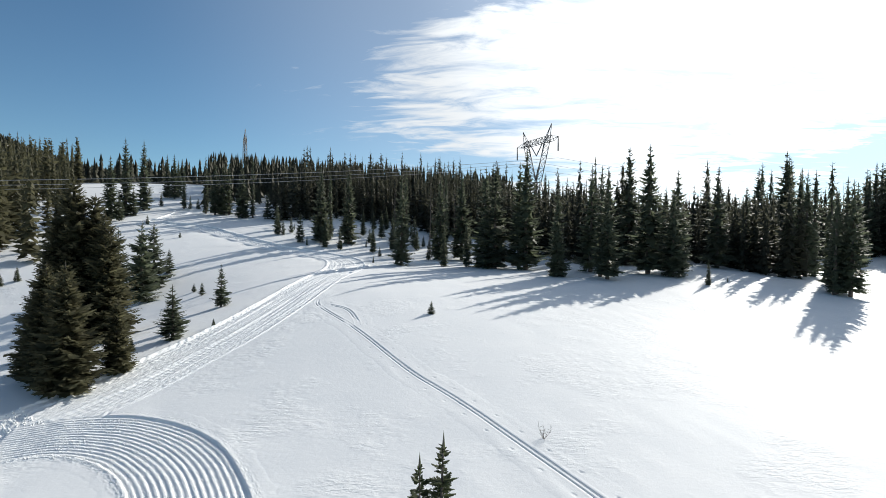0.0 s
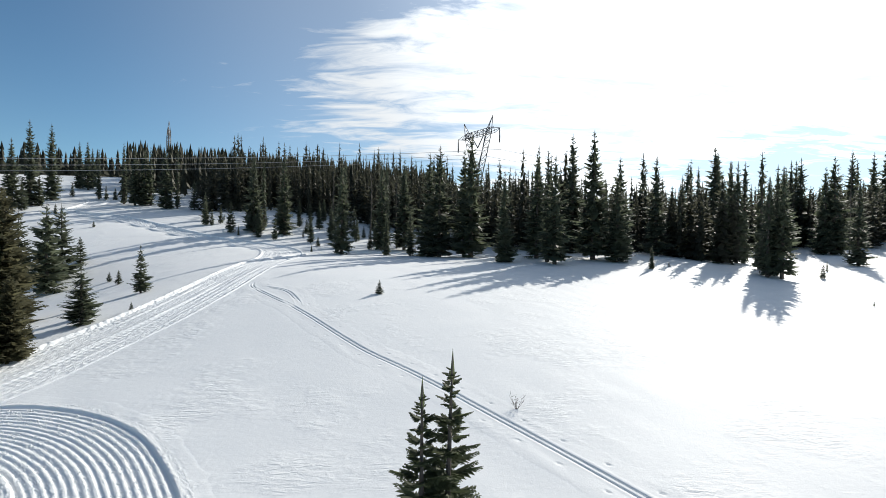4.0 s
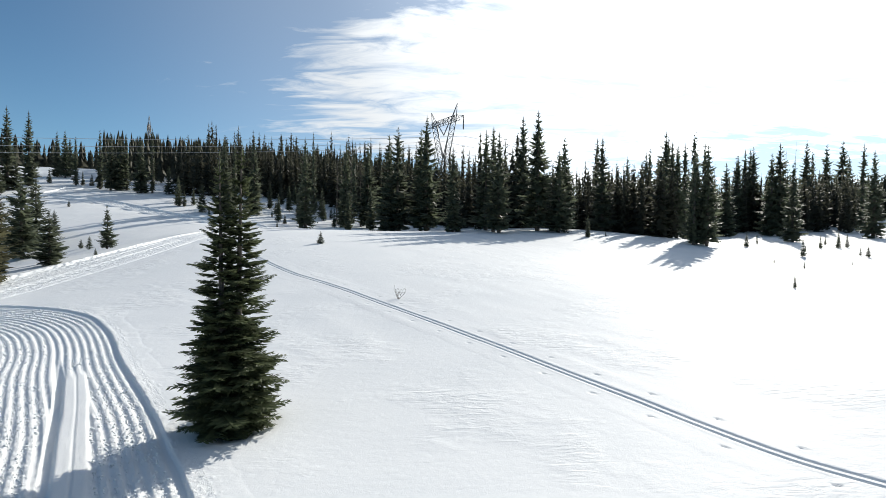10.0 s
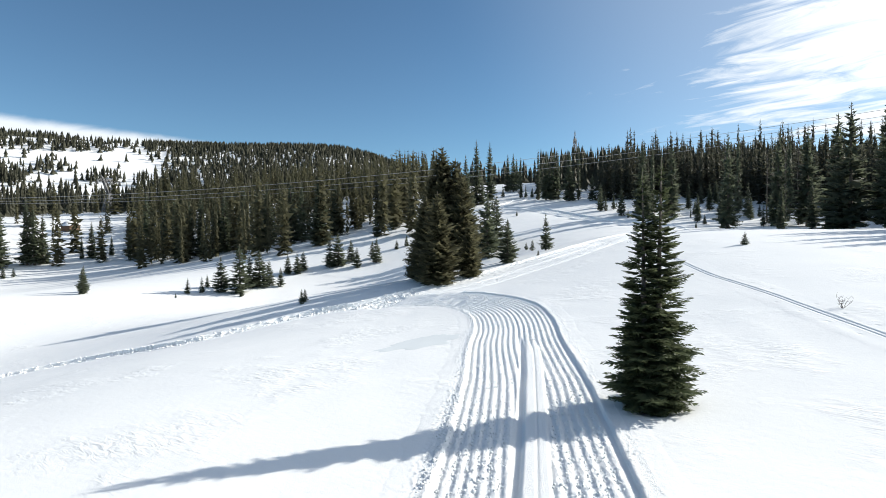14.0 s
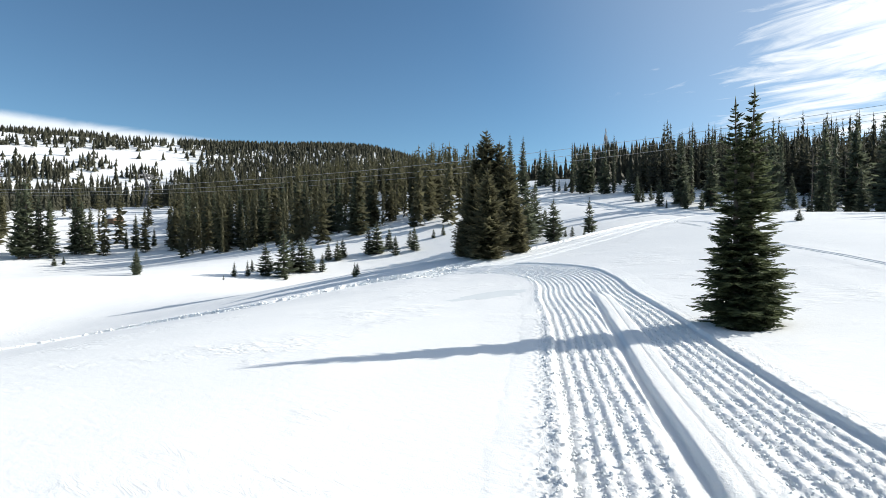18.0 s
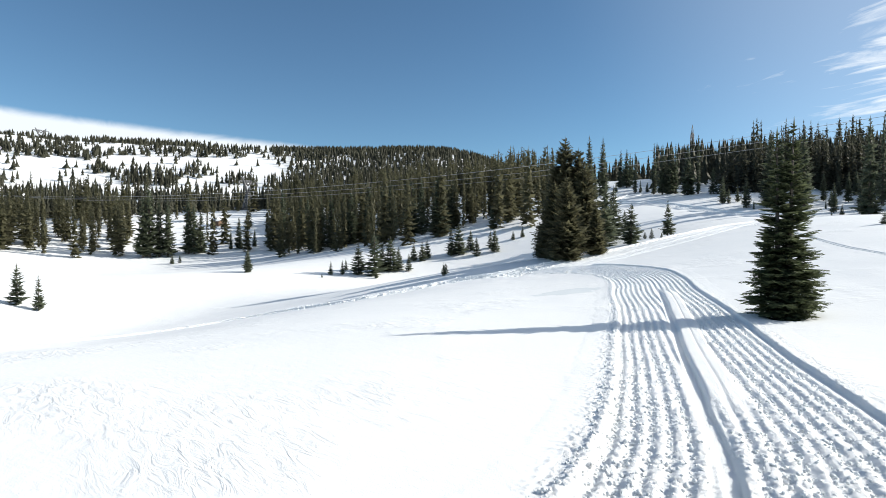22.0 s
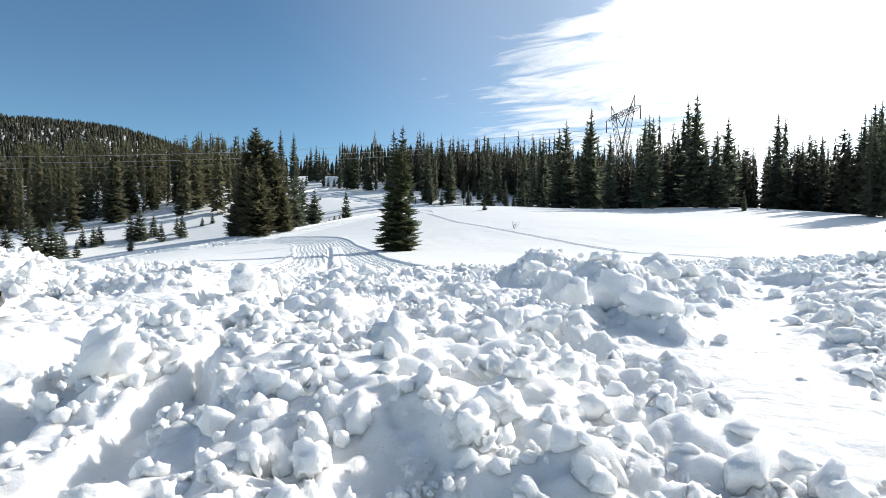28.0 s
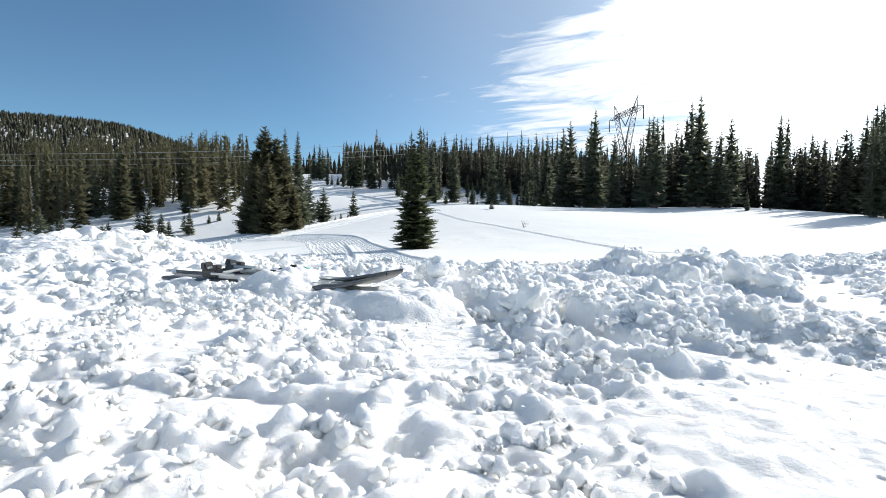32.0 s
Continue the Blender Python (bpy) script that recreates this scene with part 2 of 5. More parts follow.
# broad swells and hollows of the meadow: centre, reach, height
SWELLS = [(-20, 40, 18, -1.441), (-15, 75, 28, -9.235), (10, 60, 30, -3.457), (-50, 55, 22, -16.362), (-60, 110, 38, -0.258), (-5, 110, 34, -0.855), (40, 90, 36, -0.987), (-95, 50, 40, 0.752), (-100, 150, 50, -1.354), (-20, 10, 22, -2.461), (-120, 200, 60, 3.076), (50, 160, 60, -7.482), (-150, 40, 60, -17.254), (-36, 64, 20, 13.230), (0, 90, 22, 8.086), (-8, 50, 20, 4.045), (-30, 25, 20, 0.901), (2, 24, 11, -0.927), (-50, 46, 14, 5.438), (-8, 105, 16, -2.399), (0, 6, 10, -0.041), (-58, 14, 10, 0.713), (-50, 18, 8, -0.433), (-47, 24, 7, -0.633), (-41, 31, 4.5, -0.140), (-50, 4, 10, -2.825), (-38, 22, 6, -0.147), (-33, 14, 6, -0.210), (-30, 5, 8, -0.667), (-40, 8, 7, -0.942), (-66, 14, 12, -4.829)]
BASE = (2.789, -3.543, 8.498)


def meadow(x, y):
    """The undisturbed height of the snow near the meadow."""
    far = np.minimum(1.0, 260.0 / np.maximum(np.hypot(x, y), 1.0))
    px, py = x * far, y * far
    z = BASE[0] + BASE[1] * px / 100 + BASE[2] * py / 100
    for cx, cy, reach, height in SWELLS:
        z = z + height * np.exp(-((px - cx) ** 2 + (py - cy) ** 2) / (2 * reach * reach))
    return z


def hills(x, y):
    """The wooded ridge to the west and north-west."""
    r = np.hypot(x, y)
    az = np.degrees(np.arctan2(x, y))
    rise = smooth(az, -22.0, -50.0) * smooth(az, -175.0, -130.0)
    crest = 98.0 - 5.0 * smooth(az, -82.0, -60.0) - 32.0 * smooth(az, -54.0, -40.0)
    step = 0.55 * smooth(r, 270.0, 600.0) + 0.45 * smooth(r, 360.0, 770.0)
    return crest * rise * step * (0.93 + 0.14 * fractal(x / 160.0, y / 160.0, 3))


def land(x, y):
    x, y = np.asarray(x, float), np.asarray(y, float)
    return meadow(x, y) + hills(x, y)


def height_at(x, y):
    return float(land(np.array([x]), np.array([y]))[0])


def curve_through(points, step):
    """A smooth line through plan points, as rows of x, y at about that spacing."""
    p = np.array(points, float)
    p = np.vstack([2 * p[0] - p[1], p, 2 * p[-1] - p[-2]])
    rows = []
    for a, b, c, d in zip(p, p[1:], p[2:], p[3:]):
        u = np.linspace(0, 1, max(2, int(np.hypot(*(c - b)) / 0.1)), endpoint=False)[:, None]
        rows.append(0.5 * (2 * b + (c - a) * u + (2 * a - 5 * b + 4 * c - d) * u**2 + (3 * b - a - 3 * c + d) * u**3))
    line = np.vstack(rows + [p[-2:-1]])
    along = np.r_[0, np.cumsum(np.hypot(*np.diff(line, axis=0).T))]
    s = np.linspace(0, along[-1], max(2, int(along[-1] / step) + 1))
    return np.stack([np.interp(s, along, line[:, 0]), np.interp(s, along, line[:, 1])], 1), s


def nearness(x, y, line):
    """The distance of plan points from a line given as rows, and how far along it they lie (0 to 1)."""
    best, where = np.full(x.shape, 1e9), np.zeros(x.shape)
    for n, (cx, cy) in enumerate(line):
        d = (x - cx) ** 2 + (y - cy) ** 2
        closer = d < best
        best = np.where(closer, d, best)
        where = np.where(closer, n / len(line), where)
    return np.sqrt(best), where


GROOMED = [(-1.9, 3.2), (-4.86, 8.69), (-6.27, 12.39), (-8.14, 15.78), (-11.11, 20.29), (-15.35, 26.68), (-18.77, 31.35), (-21.40, 35.17), (-24.18, 38.22), (-27.45, 40.06), (-31.0, 40.45), (-34.6, 39.15)]
ROAD = [(-51.0, -6.0), (-52.2, 3.0), (-52.8, 9.0), (-52.7, 13.0), (-51.9, 17.0), (-50.8, 20.6), (-48.6, 23.6), (-45.4, 25.8), (-42.3, 28.0), (-40.5, 31.4), (-38.9, 35.1), (-36.2, 38.1), (-34.2, 41.2), (-32.6, 45.2), (-31.6, 50.0), (-30.6, 55.0), (-30.3, 61.0), (-30.6, 68.0), (-31.6, 78.0), (-32.8, 90.0), (-36.0, 99.0), (-42.5, 102.5), (-49.0, 105.3), (-60.0, 111.2), (-71.5, 118.0), (-80.5, 120.3), (-84.2, 123.5), (-85.2, 130.5), (-87.5, 138.0), (-92.5, 144.0)]
BRANCH = [(-31.8, 84.0), (-31.0, 92.0), (-28.0, 98.5), (-22.0, 102.5), (-12.0, 104.0)]
SKI_LINE = [(-27.3, 64.4), (-26.0, 61.5), (-20.6, 54.8), (-15.8, 48.2), (-12.7, 44.5), (-8.4, 38.7), (-5.25, 34.2), (-3.2, 31.0), (-1.45, 28.1), (0.3, 24.8), (1.7, 22.9), (2.6, 20.8), (2.85, 18.8), (2.7, 16.4), (2.35, 14.0), (2.2, 12.4)]
SKI_SPUR = [(-26.6, 62.6), (-23.6, 60.8), (-21.9, 58.0), (-21.0, 55.6)]


def mesh_from(name, verts, faces, smooth_shade=True):
    """A mesh from arrays; faces all have the same number of corners."""
    verts, faces = np.asarray(verts, np.float32), np.asarray(faces, np.int32)
    me = bpy.data.meshes.new(name)
    me.vertices.add(len(verts))
    me.vertices.foreach_set("co", verts.ravel())
    me.loops.add(faces.size)
    me.loops.foreach_set("vertex_index", faces.ravel())
    me.polygons.add(len(faces))
    me.polygons.foreach_set("loop_start", np.arange(len(faces), dtype=np.int32) * faces.shape[1])
    if smooth_shade:
        me.polygons.foreach_set("use_smooth", np.ones(len(faces), bool))
    me.update(calc_edges=True)
    me.validate()
    return me


def sheet(name, x, y, z, mat, outer=None):
    """A surface over a grid of plan points; where outer is over a half its faces are plain wind-packed snow."""
    rows, cols = x.shape
    index = np.arange(rows * cols).reshape(rows, cols)
    faces = np.stack([index[:-1, :-1], index[1:, :-1], index[1:, 1:], index[:-1, 1:]], -1)
    cross = (x[1, 0] - x[0, 0]) * (y[0, 1] - y[0, 0]) - (x[0, 1] - x[0, 0]) * (y[1, 0] - y[0, 0])
    if cross < 0:
        faces = faces[..., ::-1]
    me = mesh_from(name, np.stack([x, y, z], -1).reshape(-1, 3), faces.reshape(-1, 4))
    me.materials.append(mat)
    if outer is not None:
        me.materials.append(SNOW)
        me.polygons.foreach_set("material_index", (outer[:-1, :-1] > 0.5).astype(np.int32).ravel())
    return new(name, me)


def graded(spans, out, ratio):
    """Grid lines: spans of (start, end, step), then growing steps outwards to +-out."""
    lines = [np.arange(a, b, s) for a, b, s in spans]
    line = np.concatenate(lines + [[spans[-1][1]]])
    lead, step = [], spans[0][2]
    at = line[0]
    while at > -out:
        step *= ratio
        at -= step
        lead.append(at)
    trail, step = [], spans[-1][2]
    at = line[-1]
    while at < out:
        step *= ratio
        at += step
        trail.append(at)
    return np.concatenate([lead[::-1], line, trail])


groomed_line, _ = curve_through(GROOMED, 0.5)
road_line, _ = curve_through(ROAD, 0.7)
branch_line, _ = curve_through(BRANCH, 0.7)
ski_line, _ = curve_through(SKI_LINE, 0.4)
spur_line, _ = curve_through(SKI_SPUR, 0.4)


def road_half(u):
    """Half the width of the road along its length."""
    return 1.1 + 1.5 * smooth(u, 0.246, 0.300) - 1.1 * smooth(u, 0.573, 0.680)


def groomed_half(u):
    return 1.96 + 1.3 * smooth(u, 0.17, 0.08)


def churn(x, y):
    """How broken the snow is round the turning place, 0 to 1."""
    wob = 1.6 * (fractal(x / 2.2, y / 2.2, 3) - 0.5)
    front = smooth(y + 0.6 * wob - 0.10 * x, 10.9, 10.2)
    east = smooth(x + 0.45 * wob - 0.27 * y - 1.6 * smooth(y, 8.3, 9.8), 1.15, 0.75)
    west = smooth(x + 0.6 * wob - 0.1 * y, -8.6, -7.6)
    d, u = nearness(x, y, groomed_line)
    trail = smooth(d, groomed_half(u) + 0.2, groomed_half(u) - 0.2) * smooth(y + 1.6 * wob, 4.2, 6.6)
    return front * east * west * smooth(y + wob, -5.0, -3.5) * (1 - trail)


def drifts(x, y):
    """Low wind ripples and swells in the snow."""
    along, across = 0.85 * x + 0.53 * y, -0.53 * x + 0.85 * y
    z = 0.10 * (fractal(x / 7.0, y / 7.0, 3) - 0.5)
    z = z + 0.030 * (fractal(along / 0.9, across / 3.5, 3) - 0.5) * smooth(fractal(x / 9.0 + 5, y / 9.0, 2), 0.35, 0.65) * 1.6
    return z


gx = graded([(-46.0, -12.0, 0.4), (-12.0, 6.0, 0.3), (6.0, 24.0, 0.45)], 3200.0, 1.065)
gy = graded([(-6.0, 45.0, 0.32), (45.0, 80.0, 0.6)], 3200.0, 1.065)
X, Y = np.meshgrid(gx, gy, indexing="ij")
Z = land(X, Y) + drifts(X, Y) * smooth(np.hypot(X, Y), 400.0, 100.0)
near = (X > -60) & (X < 30) & (Y > -30) & (Y < 110)
for line, half in ((groomed_line, groomed_half), (road_line, road_half), (branch_line, lambda u: 1.3 + 0 * u)):
    zone = (X > line[:, 0].min() - 8) & (X < line[:, 0].max() + 8) & (Y > line[:, 1].min() - 8) & (Y < line[:, 1].max() + 8)
    d, u = nearness(X[zone], Y[zone], line)
    ends = smooth(u, 0.0, 0.02) * smooth(u, 0.99, 0.97)
    if line is groomed_line:
        ends = smooth(Y[zone], 4.4, 5.6)
    Z[zone] -= 0.45 * ends * smooth(d, half(u) + 0.35, half(u) - 0.35)
for line in (ski_line, spur_line):
    d, u = nearness(X[near], Y[near], line)
    Z[near] -= 0.14 * smooth(d, 0.60, 0.25) * smooth(u, 0.0, 0.03) * smooth(u, 0.99, 0.965)
Z[near] -= 0.14 * smooth(np.hypot(X[near] + 11.4, Y[near] - 26.6), 1.1, 0.35)
inner = np.min([churn(X[near] + a, Y[near] + c) for a, c in ((0, 0), (0.6, 0), (-0.6, 0), (0, 0.5), (0, -0.5))], axis=0)
Z[near] -= 0.40 * smooth(inner, 0.55, 0.98)
ground = tagged(sheet("ground", X, Y, Z, SNOW), "wind-packed white snow covering meadow and hills", "snow", kind="structure")


def laid_height(x, y):
    """The height of the ground sheet itself at plan points."""
    i = np.clip(np.searchsorted(gx, x) - 1, 0, len(gx) - 2)
    j = np.clip(np.searchsorted(gy, y) - 1, 0, len(gy) - 2)
    u, v = (x - gx[i]) / (gx[i + 1] - gx[i]), (y - gy[j]) / (gy[j + 1] - gy[j])
    return (Z[i, j] * (1 - u) + Z[i + 1, j] * u) * (1 - v) + (Z[i, j + 1] * (1 - u) + Z[i + 1, j + 1] * u) * v


def strip(name, points, half, step, across, profile, mat, coarse=1, bias=1.0, start=-1.0):
    """A band of worked snow along a line; profile(v, s, width, x, y) gives its height over the undisturbed snow."""
    line, s = curve_through(points, step)
    pick = np.r_[np.flatnonzero((s > start) & (s < 27.0)), np.flatnonzero(s >= 27.0)[::coarse]]
    line, s = line[pick], s[pick]
    tangent = np.gradient(line, axis=0)
    tangent /= np.hypot(*tangent.T)[:, None]
    side = np.stack([tangent[:, 1], -tangent[:, 0]], 1)
    u = s / s[-1]
    width = half(u)
    v = np.linspace(-1, 1, across)
    v = np.sign(v) * np.abs(v) ** bias
    off = v[None, :] * (width + 1.1)[:, None]
    x, y = line[:, :1] + side[:, :1] * off, line[:, 1:] + side[:, 1:] * off
    z = land(x, y) + drifts(x, y) + 0.006 + profile(off, s[:, None] + 0 * off, width[:, None] + 0 * off, x, y)
    outside = np.abs(off) - width[:, None]
    rim = smooth(outside, 0.5, 0.95)
    rim = np.maximum(rim, 1 - (smooth(s, s[0], s[0] + 0.8) * smooth(s[-1] - s, 0.0, 0.8))[:, None])
    z = z * (1 - rim) + (laid_height(x, y) + 0.004 - 0.007 * smooth(outside + 0.45 * (fractal(x / 0.6, y / 0.6, 3) - 0.5), 0.72, 0.98)) * rim
    return sheet(name, x, y, z, mat, smooth(outside, 0.12, 0.5))


def domes(x, y, size, seed):
    """Rounded popcorn lumps of uneven size packed side by side, 0 to 1."""
    table = np.random.RandomState(seed).rand(4, 128, 128)
    gx_, gy_ = np.floor(x / size).astype(int), np.floor(y / size).astype(int)
    top = np.zeros(np.shape(x))
    for i in (-1, 0, 1):
        for j in (-1, 0, 1):
            a, b = (gx_ + i) & 127, (gy_ + j) & 127
            cx, cy = (gx_ + i + table[0, a, b]) * size, (gy_ + j + table[1, a, b]) * size
            r = size * (0.55 + 0.5 * table[2, a, b])
            d2 = ((x - cx) ** 2 + (y - cy) ** 2) / (r * r)
            top = np.maximum(top, np.sqrt(np.clip(1 - d2, 0, 1)) * (0.35 + 0.65 * table[3, a, b]))
    return top


# where the tongue between the two passes lies: along the trail, and to its side
TONGUE = ([5.0, 7.5, 9.5, 14.0, 20.0, 27.0, 32.0], [0.20, 0.05, -0.31, -0.46, -0.27, -0.04, 0.30])


def billow(x, y, size, octaves, gain=0.56):
    """Heaped rounded lumps with creases between them, lump upon lump, 0 to 1."""
    total, amount, sum_ = 0.0, 1.0, 0.0
    for n in range(octaves):
        c, t = math.cos(0.7 + 1.9 * n), math.sin(0.7 + 1.9 * n)
        k = 1.0 / (size * 0.52**n)
        total = total + amount * np.abs(2 * value_noise((c * x - t * y) * k + 13.7 * n, (t * x + c * y) * k - 5.3 * n) - 1)
        sum_ += amount
        amount *= gain
    return total / sum_


def groomed_profile(v, s, width, x, y):
    out, side_v = np.abs(v), v
    wob = fractal(s / 0.5, v, 2) - 0.5
    ragged = domes(x, y, 0.16, 13) - 0.4
    crisp = smooth(side_v, 0.5, 1.0)
    inside = smooth(out + (0.10 - 0.07 * crisp) * (wob + ragged), width + 0.04 - 0.03 * crisp, width - 0.06 + 0.02 * crisp)
    wander = 0.30 * (fractal(s / 3.0, v / 2.0, 2) - 0.5)
    rows = smooth(np.cos(2 * math.pi * (v / 0.245 + wander)), -0.75, 0.55)
    jx, jy = 0.04 * (fractal(x / 0.06, y / 0.06, 2) - 0.5), 0.04 * (fractal(x / 0.06 + 40, y / 0.06, 2) - 0.5)
    clod = 0.45 * domes(x + jx, y + jy, 0.075, 3) + 0.55 * fractal(x / 0.045, y / 0.045, 3, 0.65)
    start = smooth(s, 17.0, 6.0)
    fade = 1 - 0.55 * smooth(s, 7.0, 3.0)
    bed = -0.090 + fade * rows * (0.004 + 0.056 * clod) + (0.016 + 0.055 * start) * (clod - 0.45) + 0.05 * start * (fractal(x / 0.35, y / 0.35, 3) - 0.5)
    bed = bed + 0.010 * np.cos(2 * math.pi * (s / 0.15 + 1.2 * wob)) * (1 - rows) * (0.4 + 0.4 * start)
    # an untouched tongue of snow between the two passes, with a step in front of it
    v = v - np.interp(s, *TONGUE)
    tongue = smooth(np.abs(v - 0.32), 0.32, 0.24) * smooth(s, 13.0, 16.0) * smooth(s, 33.5, 31.5)
    bed = bed * (1 - tongue) + tongue * (-0.03 - 0.02 * smooth(np.abs(v - 0.34), 0.03, 0.01) + 0.006 * clod)
    step = smooth(np.abs(v + 0.09), 0.115, 0.08) * smooth(s, 6.5, 8.0) * smooth(s, 35.0, 33.0)
    bed = bed * (1 - step) + step * (-0.15 + 0.02 * clod)
    # a smooth bare strip under the cut wall of the sunny side
    wall = smooth(side_v, width - 0.13, width - 0.09) * smooth(s, 9.0, 16.0)
    bed = bed * (1 - wall) + wall * (-0.095 + 0.012 * clod)
    # the sunny side runs level into the broken snow at the start
    bed = bed + 0.10 * smooth(s, 10.0, 7.5) * smooth(side_v, width - 1.0, width - 0.15)
    rim = 0.05 * smooth(np.abs(out - width - 0.03), 0.17, 0.03) * (clod - 0.1) * (1 + 1.0 * start) * (1 - 0.6 * crisp)
    spill = 0.03 * np.clip(domes(x + jx, y, 0.07, 17) - 0.72 + 0.12 * smooth(v, 0.0, -1.0), 0, 1) * smooth(out, width + 0.65, width + 0.1) / 0.28
    # the margin sinks into the road where the trail runs out over it
    over = np.zeros(np.shape(x))
    late = s > 40.0
    over[late] = smooth(nearness(x[late], y[late], road_line)[0], 2.9, 2.3)
    return inside * bed + rim * (1 - 0.7 * over) + (spill - 0.22 * over) * (1 - inside)


def road_profile(v, s, width, x, y):
    wide = smooth(width, 1.3, 2.4)
    ragged = fractal(x / 0.3, y / 0.3, 3, 0.65) - 0.5
    inside = smooth(np.abs(v) + 0.22 * ragged, width + 0.08, width - 0.10)
    clod = 0.6 * domes(x, y, 0.15, 41) + 0.5 * fractal(x / 0.12, y / 0.12, 2, 0.65)
    # ruts and streaks drawn out along the way of the traffic
    ruts = fractal(v / 0.55 + 3, s / 22.0, 2) - 0.5
    streaks = fractal(v / 0.20 + 11, s / 7.0, 2) - 0.5
    grain = fractal(x / 0.10, y / 0.10, 2, 0.65) - 0.5
    rough = 0.26 * (1 - wide) + 0.015
    bed = -0.33 + 0.20 * wide + (0.12 * ruts + 0.09 * streaks + 0.06 * grain) * (0.4 + 0.6 * wide) + rough * (clod - 0.4)
    # a washboard lane, and crumbled lanes along both edges
    bed = bed + 0.013 * np.cos(2 * math.pi * (s / 0.40 + 0.5 * grain)) * np.maximum(0.4 * smooth(ruts, -0.05, 0.15), smooth(np.abs(v - 0.7), 0.6, 0.4) * wide)
    crumbled = np.maximum(smooth(v, 1.3 - width, 0.9 - width), smooth(v, width - 0.8, width - 0.5))
    bed = bed + wide * crumbled * 0.085 * (clod - 0.35)
    left = (0.03 + 0.055 * wide) * smooth(np.abs(v + width + 0.08 + 0.25 * ragged), 0.42, 0.06)
    right = (0.03 + 0.02 * wide) * smooth(np.abs(v - width - 0.02), 0.20, 0.05)
    # the groomed trail runs out over the road
    crossed = smooth(nearness(x, y, groomed_line)[0], 2.3, 1.8)
    return inside * bed + (left + right * (1 - crossed)) * (0.35 + 1.2 * clod) - 0.16 * crossed


def ski_profile(v, s, width, x, y):
    groove = smooth(np.abs(np.abs(v) - 0.11), 0.055, 0.03)
    steps = smooth(s, 53.0, 55.0)
    feet = steps * 0.16 * (np.clip(2.0 * (fractal(x / 0.22, y / 0.22, 2) - 0.4), 0, 1) - 0.75) * smooth(np.abs(v), 0.42, 0.18)
    edge = 0.006 * smooth(np.abs(np.abs(v) - 0.25), 0.08, 0.03) * (0.5 + fractal(x / 0.1, y / 0.1, 2))
    holes = -0.05 * smooth(np.hypot((v - 0.62), ((s + 0.9) % 1.9) - 0.95), 0.07, 0.03) - 0.05 * smooth(np.hypot((v + 0.62), (s % 1.9) - 0.95), 0.07, 0.03)
    return -0.07 * groove * (1 - steps) + edge + feet + holes * (1 - steps)


tagged(strip("groomed_trail", GROOMED, groomed_half, 0.040, 210, groomed_profile, SNOW_CUT, 2, 1.0, 1.2), "freshly groomed snow trail with ribbed double passes", "snow trail", kind="structure")
tagged(strip("road", ROAD, road_half, 0.10, 150, road_profile, SNOW_CUT), "packed snow road with a lumpy ploughed berm", "snow road", kind="structure")
tagged(strip("ski_track", SKI_LINE, lambda u: 0.35 + 0 * u, 0.10, 71, ski_profile, SNOW, 1, 1.9), "pair of narrow ski grooves crossing the meadow", "ski track", kind="structure")
tagged(strip("ski_track", SKI_SPUR, lambda u: 0.35 + 0 * u, 0.12, 71, ski_profile, SNOW, 1, 1.9), "short curving spur of ski grooves in the snow", "ski track", kind="structure")
tagged(strip("branch_road", BRANCH, lambda u: 1.3 + 0 * u, 0.25, 40, road_profile, SNOW_CUT), "packed snow track branching towards the wood", "snow road", kind="structure")

# a thin grey sheet beside the trail, painted as the shade in a shallow dip
def dip_shade_patch(cx, cy, long, wide, turn):
    u, v = np.meshgrid(np.linspace(0, 1, 14), np.linspace(0, 2 * math.pi, 61), indexing="ij")
    reach = 0.30 + 1.4 * fractal(np.cos(v) * 2.2 + 7, np.sin(v) * 2.2, 4, 0.65)
    a, c = u * reach * long * np.cos(v), u * reach * wide * np.sin(v)
    x, y = cx + a * math.cos(turn) - c * math.sin(turn), cy + a * math.sin(turn) + c * math.cos(turn)
    return sheet("dip_shade_sheet", x, y, laid_height(x, y) + 0.006 - 0.02 * smooth(u, 0.9, 1.0), DIP_SHADE)


# greyer than the snow around it: the dip's shade is in the base colour
DIP_SHADE = snow_material("dip_shade_snow", 1.2, 0.004, (0.70, 0.735, 0.745))
tagged(dip_shade_patch(-23.2, 30.6, 2.2, 1.1, 1.2), "smooth patch of snow tinted grey as the shade of a shallow dip", "snow", kind="structure")


# ---------------------------------------------------------------- broken snow at the turning place
# knolls thrown up by the turning machine: x, y, reach, height
KNOLLS = [(-3.5, 2.75, 0.75, 0.43), (-0.15, 4.6, 0.24, 0.20), (0.34, 3.75, 0.20, 0.15), (0.1, 4.15, 0.2, 0.13), (-0.35, 2.5, 0.22, 0.07), (-1.5, 2.9, 0.3, 0.08), (-2.6, 4.2, 0.45, 0.13), (-3.6, 4.9, 0.6, 0.15), (-1.2, 4.6, 0.3, 0.09), (1.75, 4.6, 0.3, 0.12), (1.5, 3.3, 0.2, 0.06), (-2.4, 2.6, 0.35, 0.06), (2.0, 5.8, 0.35, 0.08), (-1.1, 1.0, 0.25, 0.04), (-5.2, 6.2, 0.8, 0.14), (-1.8, 1.75, 0.9, 0.07), (-2.7, 1.9, 0.5, 0.06)]
